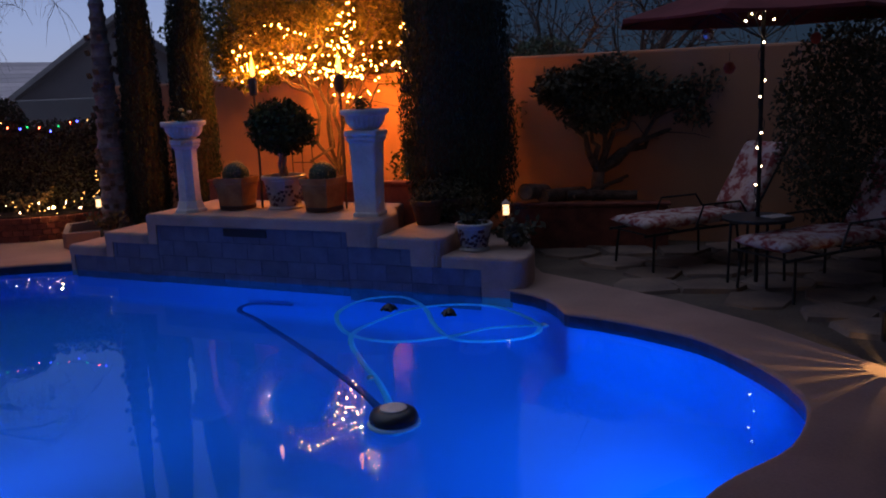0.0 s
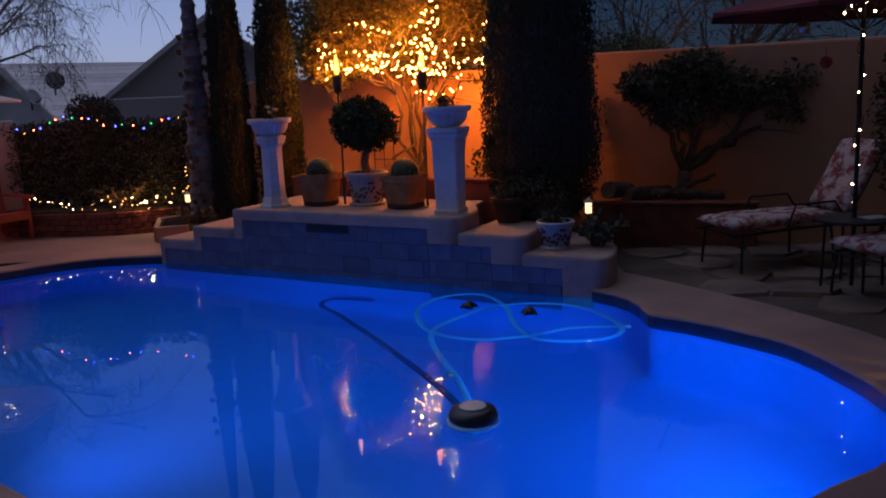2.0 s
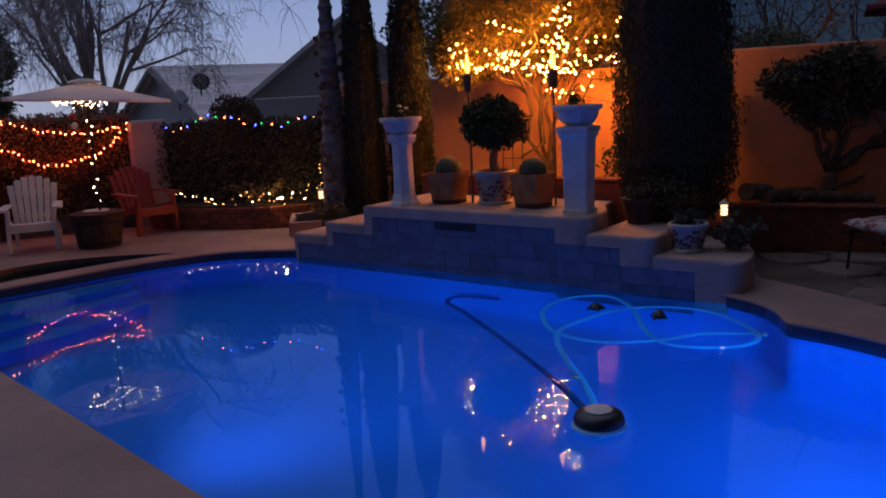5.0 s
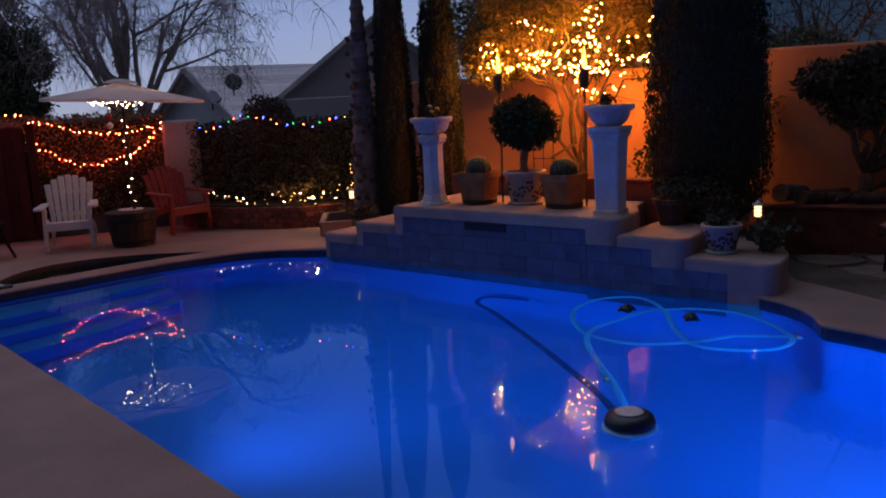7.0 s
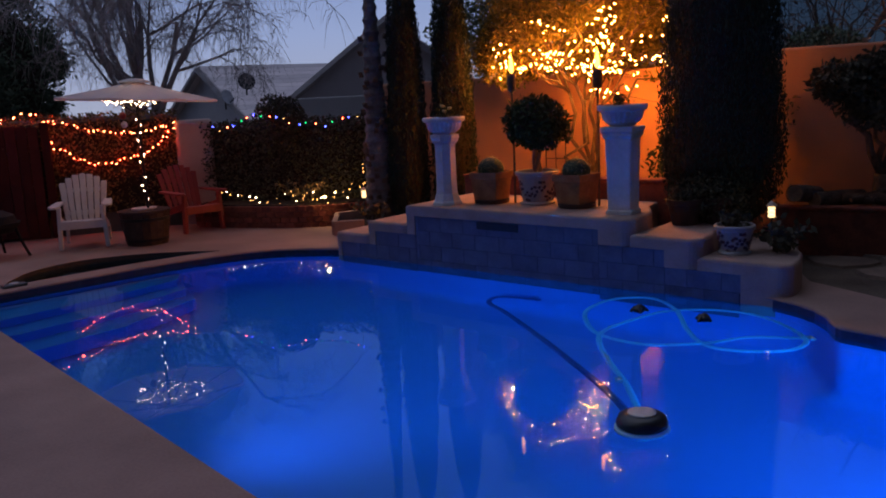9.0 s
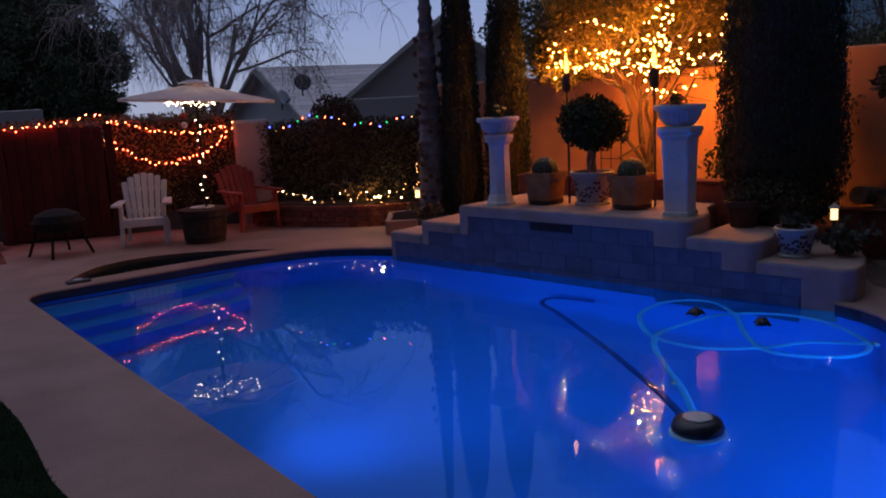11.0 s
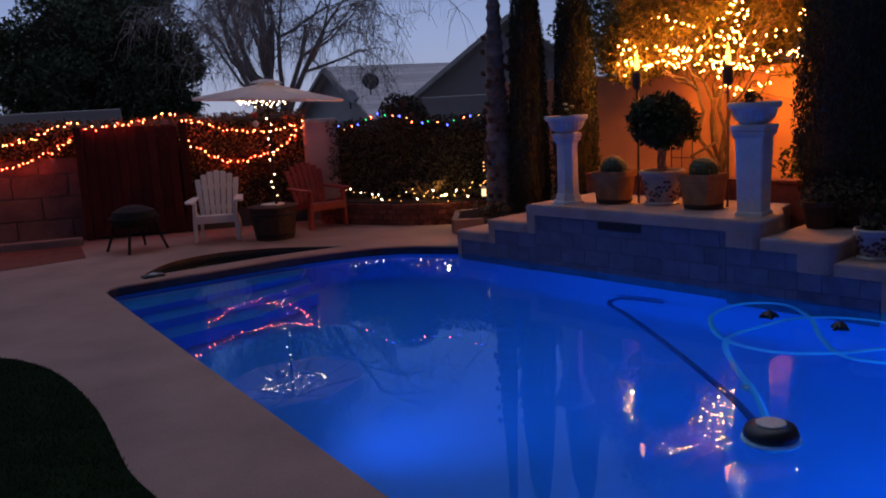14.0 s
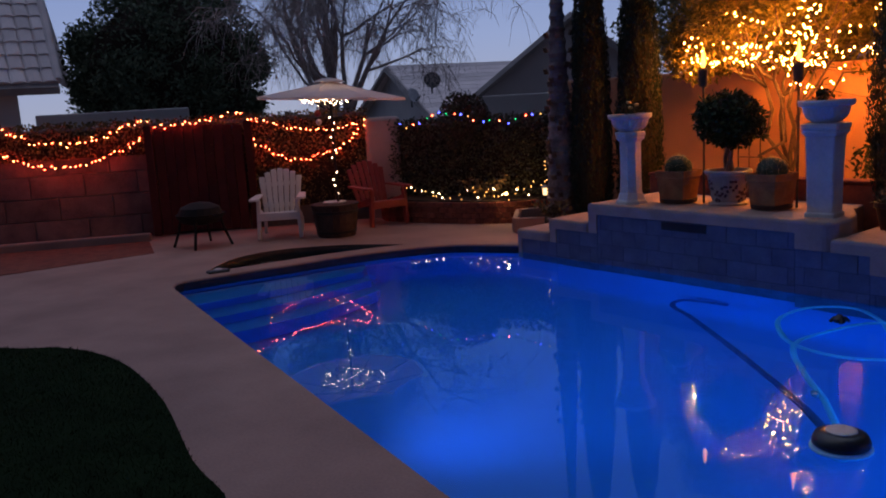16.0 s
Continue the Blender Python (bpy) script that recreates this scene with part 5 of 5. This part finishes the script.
part("hose_or_shadow_tube", tube(spline([(-0.37, 5.02, -0.13), (-0.64, 5.75, -0.24), (-1.25, 7.05, -0.50), (-1.85, 8.25, -0.80), (-2.15, 8.72, -0.86), (-2.05, 8.88, -0.80), (-1.6, 8.72, -0.74)], 8), 0.03, segs=10), M["hose_shadow"], shadow_tube, smooth=True)


def frog(at, label):
    """A small dark pool weight with stubby arms."""
    t = thing("hose_weight", label, "hose weight", at, "hose weights")
    part("body", lathe([(0.01, -0.02), (0.05, 0.0), (0.055, 0.03), (0.02, 0.06)], 10), M["float_black"], t)
    for k in range(4):
        a = k * 1.57 + 0.6
        part("arm", tube([(0, 0, 0.02), (0.04 * math.cos(a), 0.04 * math.sin(a), 0.035), (0.075 * math.cos(a), 0.075 * math.sin(a), 0.0)], 0.02, 0.014, 6), M["float_black"], t)


frog(pose(0.03, 7.28, WATER_Z, 0, 0, 20), "dark rubber float resting on the pool hose")
frog(pose(-0.51, 7.53, WATER_Z, 0, 0, 70), "smaller dark rubber float on the water")

sk = thing("skimmer", "black skimmer housing at the edge of the spa", "skimmer", pose(-7.27, 7.62, 0.06, 0, 0, 60))
part("housing", box((0, 0, 0.0), (0.26, 0.14, 0.06), bevel=0.02), M["float_black"], sk)
part("lid", lathe([(0.05, 0.03), (0.05, 0.038), (0.03, 0.04)], 16), M["float_white"], sk)

# ---- right side: flagstones, firewood, lounges ----
flag_rng = np.random.default_rng(5)
flags = thing("flagstone_paving", "uneven reddish flagstones with dark joints", "paving", kind="structure")
for i in range(9):
    for j in range(16):
        c = Vector((1.25 + 0.62 * i + 0.2 * (j % 2) + flag_rng.uniform(-0.08, 0.08), 2.2 + 0.55 * j + flag_rng.uniform(-0.08, 0.08)))
        lim = np.interp(c.y, [q[1] for q in flag_edge[::-1]], [q[0] for q in flag_edge[::-1]])
        if c.x < lim + 0.34 or c.y > 10.4 - 0.42 * (c.x - 1.0):
            continue
        bm = bmesh.new()
        n = int(flag_rng.integers(5, 8))
        vs = []
        for k in range(n):
            a = 2 * math.pi * (k + flag_rng.uniform(-0.2, 0.2)) / n
            q = flag_rng.uniform(0.27, 0.37)
            vs.append(bm.verts.new((q * 1.08 * math.cos(a), q * 0.95 * math.sin(a), 0)))
        f = bm.faces.new(vs)
        g = bmesh.ops.extrude_face_region(bm, geom=[f])
        up = [v for v in g["geom"] if isinstance(v, bmesh.types.BMVert)]
        bmesh.ops.translate(bm, vec=(0, 0, 0.045), verts=up)
        bmesh.ops.scale(bm, vec=(0.95, 0.95, 1), verts=up)
        part("flagstone", bm, M["flag"], flags, at=pose(c.x, c.y, 0.012 + flag_rng.uniform(-0.008, 0.012), flag_rng.uniform(-1, 1), flag_rng.uniform(-1, 1)))
sheet("joint_soil", [(0.95, 10.0)] + flag_edge[1:] + [(9, -4), (9, 7.0)], [], 0.025, 0.02, M["dirt"], "dark soil between the flagstones", "soil")

wood_bed = wall("wall_wood_bed", (0.80, 9.92), (2.55, 9.55), 0.52, 0.12, M["brick"], "low dark brick edge of the firewood bed")
part("coping_strip", box((0.9, 0.06, 0.535), (1.82, 0.18, 0.03), bevel=0.008), M["brick"], wood_bed)


def log(at, r, length, label):
    t = thing("firewood_log", label, "log", at, "firewood logs")
    part("bark", tube([(0, 0, 0), (0.01, 0.005, length * 0.5), (0, 0, length)], r, r * 0.93, 14), M["bark"], t)
    part("cut_end", lathe([(r * 0.9, -0.004), (r * 0.9, 0.002)], 14), M["wood"], t, "pale cut end")


log(pose(0.97, 9.78, 0.70, 97, 0, 152), 0.095, 0.62, "thick cut log lying on the firewood bed")
log(pose(1.20, 10.0, 0.60, 92, 0, 130), 0.09, 0.7, "dark log in the firewood bed")
log(pose(1.55, 9.95, 0.60, 78, 0, 115), 0.025, 0.7, "thin pale split branch on the firewood pile")
log(pose(1.75, 10.0, 0.62, 74, 0, 120), 0.022, 0.6, "thin split branch leaning on the pile")
log(pose(1.5, 10.1, 0.60, 90, 0, 75), 0.06, 0.8, "split log on the firewood pile")

sprig("potted_plant", pose(SP.x, SP.y, 0.57), 14, 0.14, 0.16, 0.08, M["hedge"], "dark leafy plant in the small ceramic pot", "plant")
np_ = uv(5.28, 0.55)
sprig("potted_plant", pose(np_.x, np_.y, 0.34), 24, 0.26, 0.30, 0.11, M["hedge"], "dark spreading plant on the low step", "plant")
for u0, v0, r in ((4.25, 0.75, 0.17), (4.5, 0.95, 0.15)):
    p = uv(u0, v0)
    t = thing("clay_pot", "dark clay pot half hidden in shade", "pot", pose(p.x, p.y, 0.50), "dark clay pots")
    part("body", lathe([(r * 0.7, 0), (r, 0.22), (r * 1.08, 0.225), (r * 1.08, 0.27), (r * 0.95, 0.27), (r * 0.9, 0.2)], 20), M["dark_clay"], t)
    part("soil", lathe([(r * 0.9, 0.22), (r * 0.9, 0.235)], 16), M["soil"], t)


def cushion_mesh(w, d, h, tufts=3):
    bm = bmesh.new()
    nx, ny = 14, 20
    for side in (1, -1):
        g = []
        for i in range(nx + 1):
            row = []
            for j in range(ny + 1):
                x, y = i / nx * 2 - 1, j / ny * 2 - 1
                e = (1 - abs(x) ** 5) * (1 - abs(y) ** 7)
                dip = 0.25 * (math.cos(y * math.pi * tufts) * 0.5 + 0.5) ** 6
                row.append(bm.verts.new((x * w / 2, y * d / 2, side * h / 2 * max(e, 0) ** 0.4 * (1 - dip))))
            g.append(row)
        for i in range(nx):
            for j in range(ny):
                bm.faces.new((g[i][j], g[i + 1][j], g[i + 1][j + 1], g[i][j + 1]))
    bmesh.ops.remove_doubles(bm, verts=bm.verts, dist=0.002)
    return finish("cushion", bm, M["cushion"], True)


SEAT_C, BACK_C = cushion_mesh(0.6, 1.25, 0.12), cushion_mesh(0.6, 0.82, 0.13, 2)


def lounge(at, label):
    """Foot end towards -y."""
    t = thing("lounge_chair", label, "lounge chair", at, "lounge chairs")
    part("seat_cushion", SEAT_C, None, t, at=pose(0, 0, 0.46))
    part("back_cushion", BACK_C, None, t, at=pose(0, 0.93, 0.82, 58, 0, 0))
    for s in (-0.3, 0.3):
        part("side_rail", tube([(s, -0.62, 0.36), (s, 0.0, 0.38), (s, 0.66, 0.38), (s, 1.14, 1.12)], 0.014, segs=8), M["steel"], t)
        part("arm", tube([(s * 1.15, 0.62, 0.45), (s * 1.15, 0.5, 0.62), (s * 1.15, 0.05, 0.62), (s * 1.15, -0.05, 0.38)], 0.012, segs=6), M["steel"], t)
        for y in (-0.5, 0.5):
            part("leg", tube([(s, y, 0.38), (s * 1.05, y * 1.04, 0.18), (s * 1.08, y * 1.06, 0.0)], 0.014, segs=6), M["steel"], t)
    for y in (-0.6, -0.2, 0.2, 0.58):
        part("cross_bar", tube([(-0.3, y, 0.375), (0.3, y, 0.375)], 0.01, segs=6), M["steel"], t)


lounge(pose(2.42, 8.72, 0.055, 0, 0, -68), "iron lounge chair with red floral cushions by the wall")
lounge(pose(3.22, 7.36, 0.055, 0, 0, -66), "iron lounge chair with red floral cushions near the pool")

TX, TY = 2.85, 7.66
tab = thing("side_table", "small dark iron table round the umbrella pole", "table", pose(TX, TY, 0.055))
part("tabletop", lathe([(0.30, 0.58), (0.31, 0.585), (0.31, 0.605), (0.29, 0.61)], 32), M["steel"], tab)
for k in range(4):
    a = k * 1.57
    part("leg", tube([(0.24 * math.cos(a), 0.24 * math.sin(a), 0.58), (0.26 * math.cos(a), 0.26 * math.sin(a), 0)], 0.014, segs=6), M["steel"], tab)
tagged(part("paper", box((0.12, -0.1, 0.004), (0.22, 0.15, 0.008), bevel=0.002), M["float_white"], at=pose(TX, TY, 0.667, 0, 0, 20)), "pale papers lying on the small table", "paper")
umbrella(pose(TX, TY, 0), 1.30, 2.42, 2.85, 8, M["maroon"], "open dark maroon patio umbrella over the lounge", 0.05, 0.2)
light_string("string_lights", "white lights wound round the maroon umbrella pole", [(TX + 0.035 * math.cos(k * 2.4), TY + 0.035 * math.sin(k * 2.4), 0.74 + 0.15 * k) for k in range(12)], ["white"], 0.16, rng, 0.006)
light_string("string_lights", "white lights bunched under the maroon umbrella", [(TX + 0.13 * math.cos(a), TY + 0.13 * math.sin(a), 2.46 + 0.05 * math.sin(2 * a)) for a in np.linspace(0, 6, 10)], ["white"], 0.10, rng, 0.03)
ornament(pose(2.36, 7.64, 2.28), 0.06, M["silver"], "silver glass globe hanging from the umbrella rim")
ornament(pose(2.55, 7.62, 1.99), 0.055, M["red_plastic"], "red bauble hanging from the umbrella rim")
ornament(pose(3.25, 7.52, 2.21), 0.05, M["red_plastic"], "dim red bauble hanging by the umbrella")

# slatted lamp on a stake, whose slits throw rays of light
SLX, SLY = 2.83, 5.19
sl = thing("slatted_lantern", "slatted garden lamp on a stake throwing rays over the deck", "lantern", pose(SLX, SLY, DECK_Z))
part("stake", tube([(0.075, 0.0, 0.0), (0.075, 0.0, 0.2)], 0.008, segs=6), M["steel"], sl)
for k in range(16):
    a = 2 * math.pi * k / 16
    part("slat", box((0.075 * math.cos(a), 0.075 * math.sin(a), 0.29), (0.02, 0.017, 0.2), Matrix()), M["steel"], sl)
part("ring", lathe([(0.085, 0.385), (0.085, 0.395), (0.065, 0.395)], 16), M["steel"], sl)
part("lid", lathe([(0.1, 0.395), (0.1, 0.405), (0.02, 0.44)], 16), M["steel"], sl)
part("globe", lathe([(0.002, 0.33), (0.012, 0.34), (0.012, 0.36), (0.002, 0.37)], 8), M["lantern_glow"], sl)
lamp("lantern_light", "POINT", (SLX, SLY, DECK_Z + 0.30), 9.0, (1.0, 0.62, 0.22), 0.006)

# ---- beyond the walls ----


def prism(bm, ridge_a, ridge_b, half, drop, thick):
    """A gable roof: ridge line, half span, fall, thickness."""
    a, b = Vector(ridge_a), Vector(ridge_b)
    d = (b - a).normalized()
    side = Vector((d.y, -d.x, 0))
    for s in (-1, 1):
        e = side * half * s - Vector((0, 0, drop))
        v = [bm.verts.new(q) for q in (a, b, b + e, a + e)] + [bm.verts.new(q - Vector((0, 0, thick))) for q in (a, b, b + e, a + e)]
        for f in ((0, 1, 2, 3), (7, 6, 5, 4), (0, 4, 5, 1), (1, 5, 6, 2), (2, 6, 7, 3), (3, 7, 4, 0)):
            bm.faces.new([v[i] for i in f])


def gable_house(name, label, ridge_a, ridge_b, half, drop, base, wall_mat):
    t = thing(name, label, "house")
    a, b = Vector(ridge_a), Vector(ridge_b)
    d = (b - a).normalized()
    side = Vector((d.y, -d.x, 0))
    bm = bmesh.new()
    prism(bm, a, b, half, drop, 0.14)
    roof = part("roof", bm, M["roof_tile"], t, "pale tiled roof")
    slope = math.hypot(half, drop)
    n = int(slope / 0.36)
    for s in (-1, 1):  # courses of tile
        for k in range(n):
            f = (k + 0.5) / n
            c = (a + b) / 2 + side * half * s * f - Vector((0, 0, drop * f - 0.03))
            bm = bmesh.new()
            add_box(bm, (0, 0, 0), ((b - a).length - 0.02, slope / n * 1.02, 0.02), None)
            turn = Matrix((d, side * s, d.cross(side * s))).transposed().to_4x4()
            tilt = Matrix.Rotation(-math.atan2(drop, half) * (1 if d.cross(side * s).z > 0 else -1) + (0.022 if d.cross(side * s).z > 0 else -0.022), 4, "X")
            part("tile_course", bm, M["roof_tile"], roof, at=Matrix.Translation(c) @ turn @ tilt)
    w = half * 0.93
    h = a.z - 0.16
    fa, fb = a + d * 0.35, b - d * 0.35
    bm = bmesh.new()
    rows = []
    for q in (fa, fb):
        e = h - drop * w / half
        rows.append([bm.verts.new((q.x + side.x * x, q.y + side.y * x, z)) for x, z in ((-w, base), (w, base), (w, e), (0, h), (-w, e))])
    bm.faces.new(rows[0])
    bm.faces.new(rows[1][::-1])
    for k in range(5):
        bm.faces.new((rows[0][k], rows[0][(k + 1) % 5], rows[1][(k + 1) % 5], rows[1][k]))
    part("wall", bm, wall_mat, t)
    for q in (a, b):
        for s in (-1, 1):
            e = q + side * half * s - Vector((0, 0, drop))
            bm = bmesh.new()
            add_tube(bm, [q - Vector((0, 0, 0.10)), e - Vector((0, 0, 0.10))], 0.11, segs=4)
            part("barge_board", bm, M["fascia"], roof)
    return t


gable_house("house", "grey stucco house with a steep tiled gable", (-8.75, 24.5, 4.2), (-12.5, 34.0, 4.2), 4.6, 3.45, 0.0, M["house"])
gable_house("house", "low house with a broad pale tiled roof", (-17.87, 28.96, 3.30), (-11.7, 36.9, 3.30), 4.6, 2.1, 0.0, M["house"])

far_house = thing("house", "neighbouring house with a pale tiled hip roof", "house")
bm = bmesh.new()
e1, e2, top = Vector((-15.75, 12.46, 2.72)), Vector((-19.5, 6.0, 2.72)), Vector((-18.6, 14.35, 6.0))
v = [bm.verts.new(q) for q in (e1, e2, top + Vector((-3.0, -5.2, 0)), top, Vector((-21.5, 17.5, 2.72)))]
bm.faces.new((v[0], v[3], v[2], v[1]))
bm.faces.new((v[0], v[4], v[3]))
g = bmesh.ops.solidify(bm, geom=bm.faces[:], thickness=0.14)
hip = part("roof", bm, M["roof_tile"], far_house)
bm = bmesh.new()
rows = []
for y, lift in ((-0.02, 0.035), (0.40, 0.0)):
    rows.append([bm.verts.new((0.145 * math.cos(q), y, -0.05 * math.sin(q) - lift)) for q in (3.14, 2.4, 1.57, 0.74, 0.0)])
for k in range(4):
    bm.faces.new((rows[0][k], rows[0][k + 1], rows[1][k + 1], rows[1][k]))
bm.faces.new(rows[0])
ROOF_TILE = finish("roof_tile", bm, M["roof_tile"])
for k in range(11):
    f = k / 11
    a, b = e1.lerp(top, f), e2.lerp(top + Vector((-3.0, -5.2, 0)), f)
    across = (b - a).normalized()
    rise = (top - e1).cross(across).cross(across).normalized()
    rise = rise if rise.z > 0 else -rise
    for j in range(int((b - a).length / 0.30)):
        c = a + across * (0.30 * j + 0.15)
        part("roof_tile", ROOF_TILE, None, hip, at=Matrix.Translation(c + Vector((0, 0, 0.02))) @ Matrix((across, rise, across.cross(rise))).transposed().to_4x4())
part("hip_tiles", tube([e1 + Vector((0, 0, 0.06)), top + Vector((0, 0, 0.06))], 0.09, segs=8), M["roof_tile"], hip)
part("eave_board", tube([e1 - Vector((0, 0, 0.1)), e2 - Vector((0, 0, 0.1))], 0.12, segs=4), M["fascia"], hip)
wd = (e2 - e1).normalized()
wa = e1 + wd * 0.75 + Vector((-0.55, 0.3, 0))
bm = box((3.4, 0.1, 1.25), (6.8, 0.2, 2.7), Matrix.Translation((wa.x, wa.y, 0)) @ Matrix.Rotation(math.atan2(wd.y, wd.x), 4, "Z"))
part("wall", bm, M["house_pale"], far_house)
gw = wall("wall_neighbour", (-15.9, 11.9), (-13.6, 13.9), 2.08, 0.2, M["house_pale"], "pale neighbouring wall with a flat cap")
wall("wall_beyond", (-9.2, 17.85), (-5.2, 19.0), 1.96, 0.2, M["house_pale"], "pale neighbouring wall beyond the hedge")


def dish(at, r, mat, label):
    t = thing("satellite_dish", label, "satellite dish", at, "satellite dishes")
    bm = bmesh.new()
    add_lathe(bm, [(0.01, 0.06 * r), (r * 0.5, 0.08 * r), (r * 0.85, 0.18 * r), (r, 0.28 * r), (r * 0.99, 0.30 * r), (r * 0.8, 0.20 * r), (0.02, 0.1 * r)], 24)
    bmesh.ops.rotate(bm, cent=(0, 0, 0), matrix=Matrix.Rotation(radians(72), 3, "X"), verts=bm.verts)
    part("reflector", bm, mat, t, smooth=True)
    part("mast", tube([(0, 0.05, -r * 1.5), (0, 0.05, 0)], 0.03, segs=6), M["steel"], t)
    part("feed_arm", tube([(0, -0.05, -r * 0.9), (r * 0.5, -r * 1.0, -r * 0.1)], 0.02, segs=5), M["steel"], t)


dish(pose(-15.05, 27.45, 2.62, 0, 0, 40), 0.30, M["dish_grey"], "dark grey satellite dish on the low roof")
dish(pose(-15.6, 26.95, 2.12, 0, 0, 75), 0.27, M["dish_white"], "pale satellite dish below the roof edge")


def bare_tree(at, h, spread, label, weep=True, n_main=7, twigs=2600, seed=4, bark=None, twig=None):
    r_ = np.random.default_rng(seed)
    t = thing("bare_tree", label, "tree", at, "bare trees")
    bm = bmesh.new()
    tips = []

    def grow(p, d, length, rad, level):
        pts = [p]
        for k in range(4):
            d = (d + Vector(r_.normal(size=3)) * 0.11 + Vector((0, 0, 0.05 if level < 3 else -0.16 * weep))).normalized()
            p = p + d * length / 4
            pts.append(p)
        add_tube(bm, pts, rad, rad * 0.55, 6 if level < 2 else 4)
        if level >= 2:
            tips.extend(pts[1:])
        if level < 4:
            for k in range(3 if level < 3 else 2):
                f = pts[int(r_.integers(2, 5))]
                q = (d + Vector(r_.normal(size=3)) * 0.42).normalized()
                grow(f, q, length * r_.uniform(0.55, 0.8), rad * 0.42, level + 1)

    grow(Vector((0, 0, 0)), Vector((0, 0, 1)), h * 0.22, 0.22, 3.5)
    for k in range(n_main):
        a = 2 * math.pi * k / n_main + r_.uniform(-0.3, 0.3)
        s = r_.uniform(0.15, 1.0) * spread
        grow(Vector((0, 0, h * 0.14)), Vector((math.cos(a) * s, math.sin(a) * s, 1)).normalized(), h * r_.uniform(0.30, 0.42), 0.085, 1)
    part("trunk", bm, bark or M["grey_bark"], t)
    n = twigs
    tp = np.array([tuple(q) for q in tips])
    p0 = tp[r_.integers(len(tp), size=n)]
    d0 = r_.normal(size=(n, 3)) * 0.32
    down = np.array([0, 0, -1.0 if weep else 0.4])
    ln = r_.uniform(0.25, 0.8, (n, 1))
    p1, p2 = p0 + d0 * ln + down * 0.12 * ln, p0 + d0 * 1.5 * ln + down * 0.55 * ln
    wv = np.cross(p2 - p0, r_.normal(size=(n, 3)))
    wv = wv / np.linalg.norm(wv, axis=1)[:, None] * 0.0045
    v = np.stack([p0 - wv, p0 + wv, p1 + wv, p1 - wv, p2 + wv * 0.5, p2 - wv * 0.5], 1).reshape(-1, 3)
    i = np.arange(n)[:, None] * 6
    me = bpy.data.meshes.new("twig_growth")
    me.from_pydata(v.tolist(), [], np.vstack([i + [0, 1, 2, 3], i + [3, 2, 4, 5]]).tolist())
    me.materials.append(twig or M["twig"])
    part("twig_growth", me, None, t, "fine drooping grey twigs")
    lv = tp[r_.integers(len(tp), size=900)] + r_.normal(size=(900, 3)) * 0.15
    part("dry_leaves", leaves("dry_leaves", lv, r_.uniform(0.05, 0.10, 900), twig or M["twig"], r_, 0.6), None, t)
    return t


bare_tree(pose(-11.62, 16.6, 0.0), 7.2, 0.29, "bare weeping tree with grey twigs against the dusk sky", True, 11, 8500, 4)
bare_tree(pose(3.1, 15.2, 0.0), 5.2, 1.3, "bare tree with thin branches over the wall", False, 9, 1500, 8, M["bark"], M["dark_twig"])
shrub("distant_shrub", "dark rounded treetop rising behind the wall", (1.72, 13.9, 1.62), (0.66, 0.5, 0.50), 5000, 0.09, M["far_tree"], 16, 0.12, 0.5)

bt_ = back(-0.95, -0.7)
shrub("distant_tree", "dark leafy treetop behind the orange wall", (bt_.x, bt_.y, 1.9), (1.8, 0.5, 0.95), 18000, 0.09, M["far_tree"], 26, 0.35, 0.3)
dark = thing("evergreen_tree", "large dense dark evergreen tree beyond the wall", "tree", pose(-17.05, 16.9, 0.0))
pts = [blob_points(rng, 12000, (0, 0, 3.0), (2.55, 2.3, 2.5), 0.75, 40, 0.16)]
for k in range(95):
    d = rng.normal(size=3)
    d /= np.linalg.norm(d)
    c = np.array([0, 0, 3.0]) + d * np.array([2.4, 2.15, 2.25])
    pts.append(blob_points(rng, 300, c, (0.5, 0.5, 0.42), 0.3, 5, 0.4))
pts = np.vstack(pts)
part("crown", leaves("crown", pts, rng.uniform(0.08, 0.18, len(pts)), M["far_tree"], rng, 0.4), None, dark)
# soil-dark body that supplies the shade inside the evergreen
part("shade_core", lathe([(0.6, 0.9), (1.7, 1.6), (2.0, 2.8), (1.7, 4.0), (0.7, 4.9)], 18, wob=0.25), M["soil"], dark)
part("trunk", tube([(0, 0, 0), (0.1, 0, 2.0)], 0.3, 0.2, 10), M["bark"], dark)

# ---- pieces: blue tiles and wall blocks ----
TILE_L, TILE_H = 0.33, 0.17


def tile_mesh(w, h):
    return finish("tile", box((0, 0, 0), (w - 0.005, 0.014, h - 0.005), bevel=0.002), M["tile"])


full_tile = tile_mesh(TILE_L, TILE_H)
for a, b, top in TILED:
    part("grout_bed", box(((a + b) / 2, 0.0, (top - 0.33) / 2), (b - a, 0.02, top + 0.33)), M["grout"], raised)
    row, z = 0, top
    while z > -0.3:
        x = math.floor(a / TILE_L) * TILE_L - (TILE_L / 2 if row % 2 else 0)
        while x < b - 0.02:
            l, r = max(x, a), min(x + TILE_L, b)
            if r - l > 0.03:
                me = full_tile if r - l > TILE_L - 0.01 else tile_mesh(r - l, TILE_H)
                part("tile", me, None, raised, at=pose((l + r) / 2, -0.008, z - TILE_H / 2))
            x += TILE_L
        row, z = row + 1, z - TILE_H

block = finish("block", box((0, 0, 0), (0.785, 0.03, 0.338), bevel=0.010), M["block"])
left_wall = bpy.data.objects["wall_left"]
for row in range(5):
    for k in range(5, 11):
        part("block", block, None, left_wall, at=pose(0.8 * k + 0.4 + (0.4 if row % 2 else 0), -0.012, 0.23 + 0.35 * row))
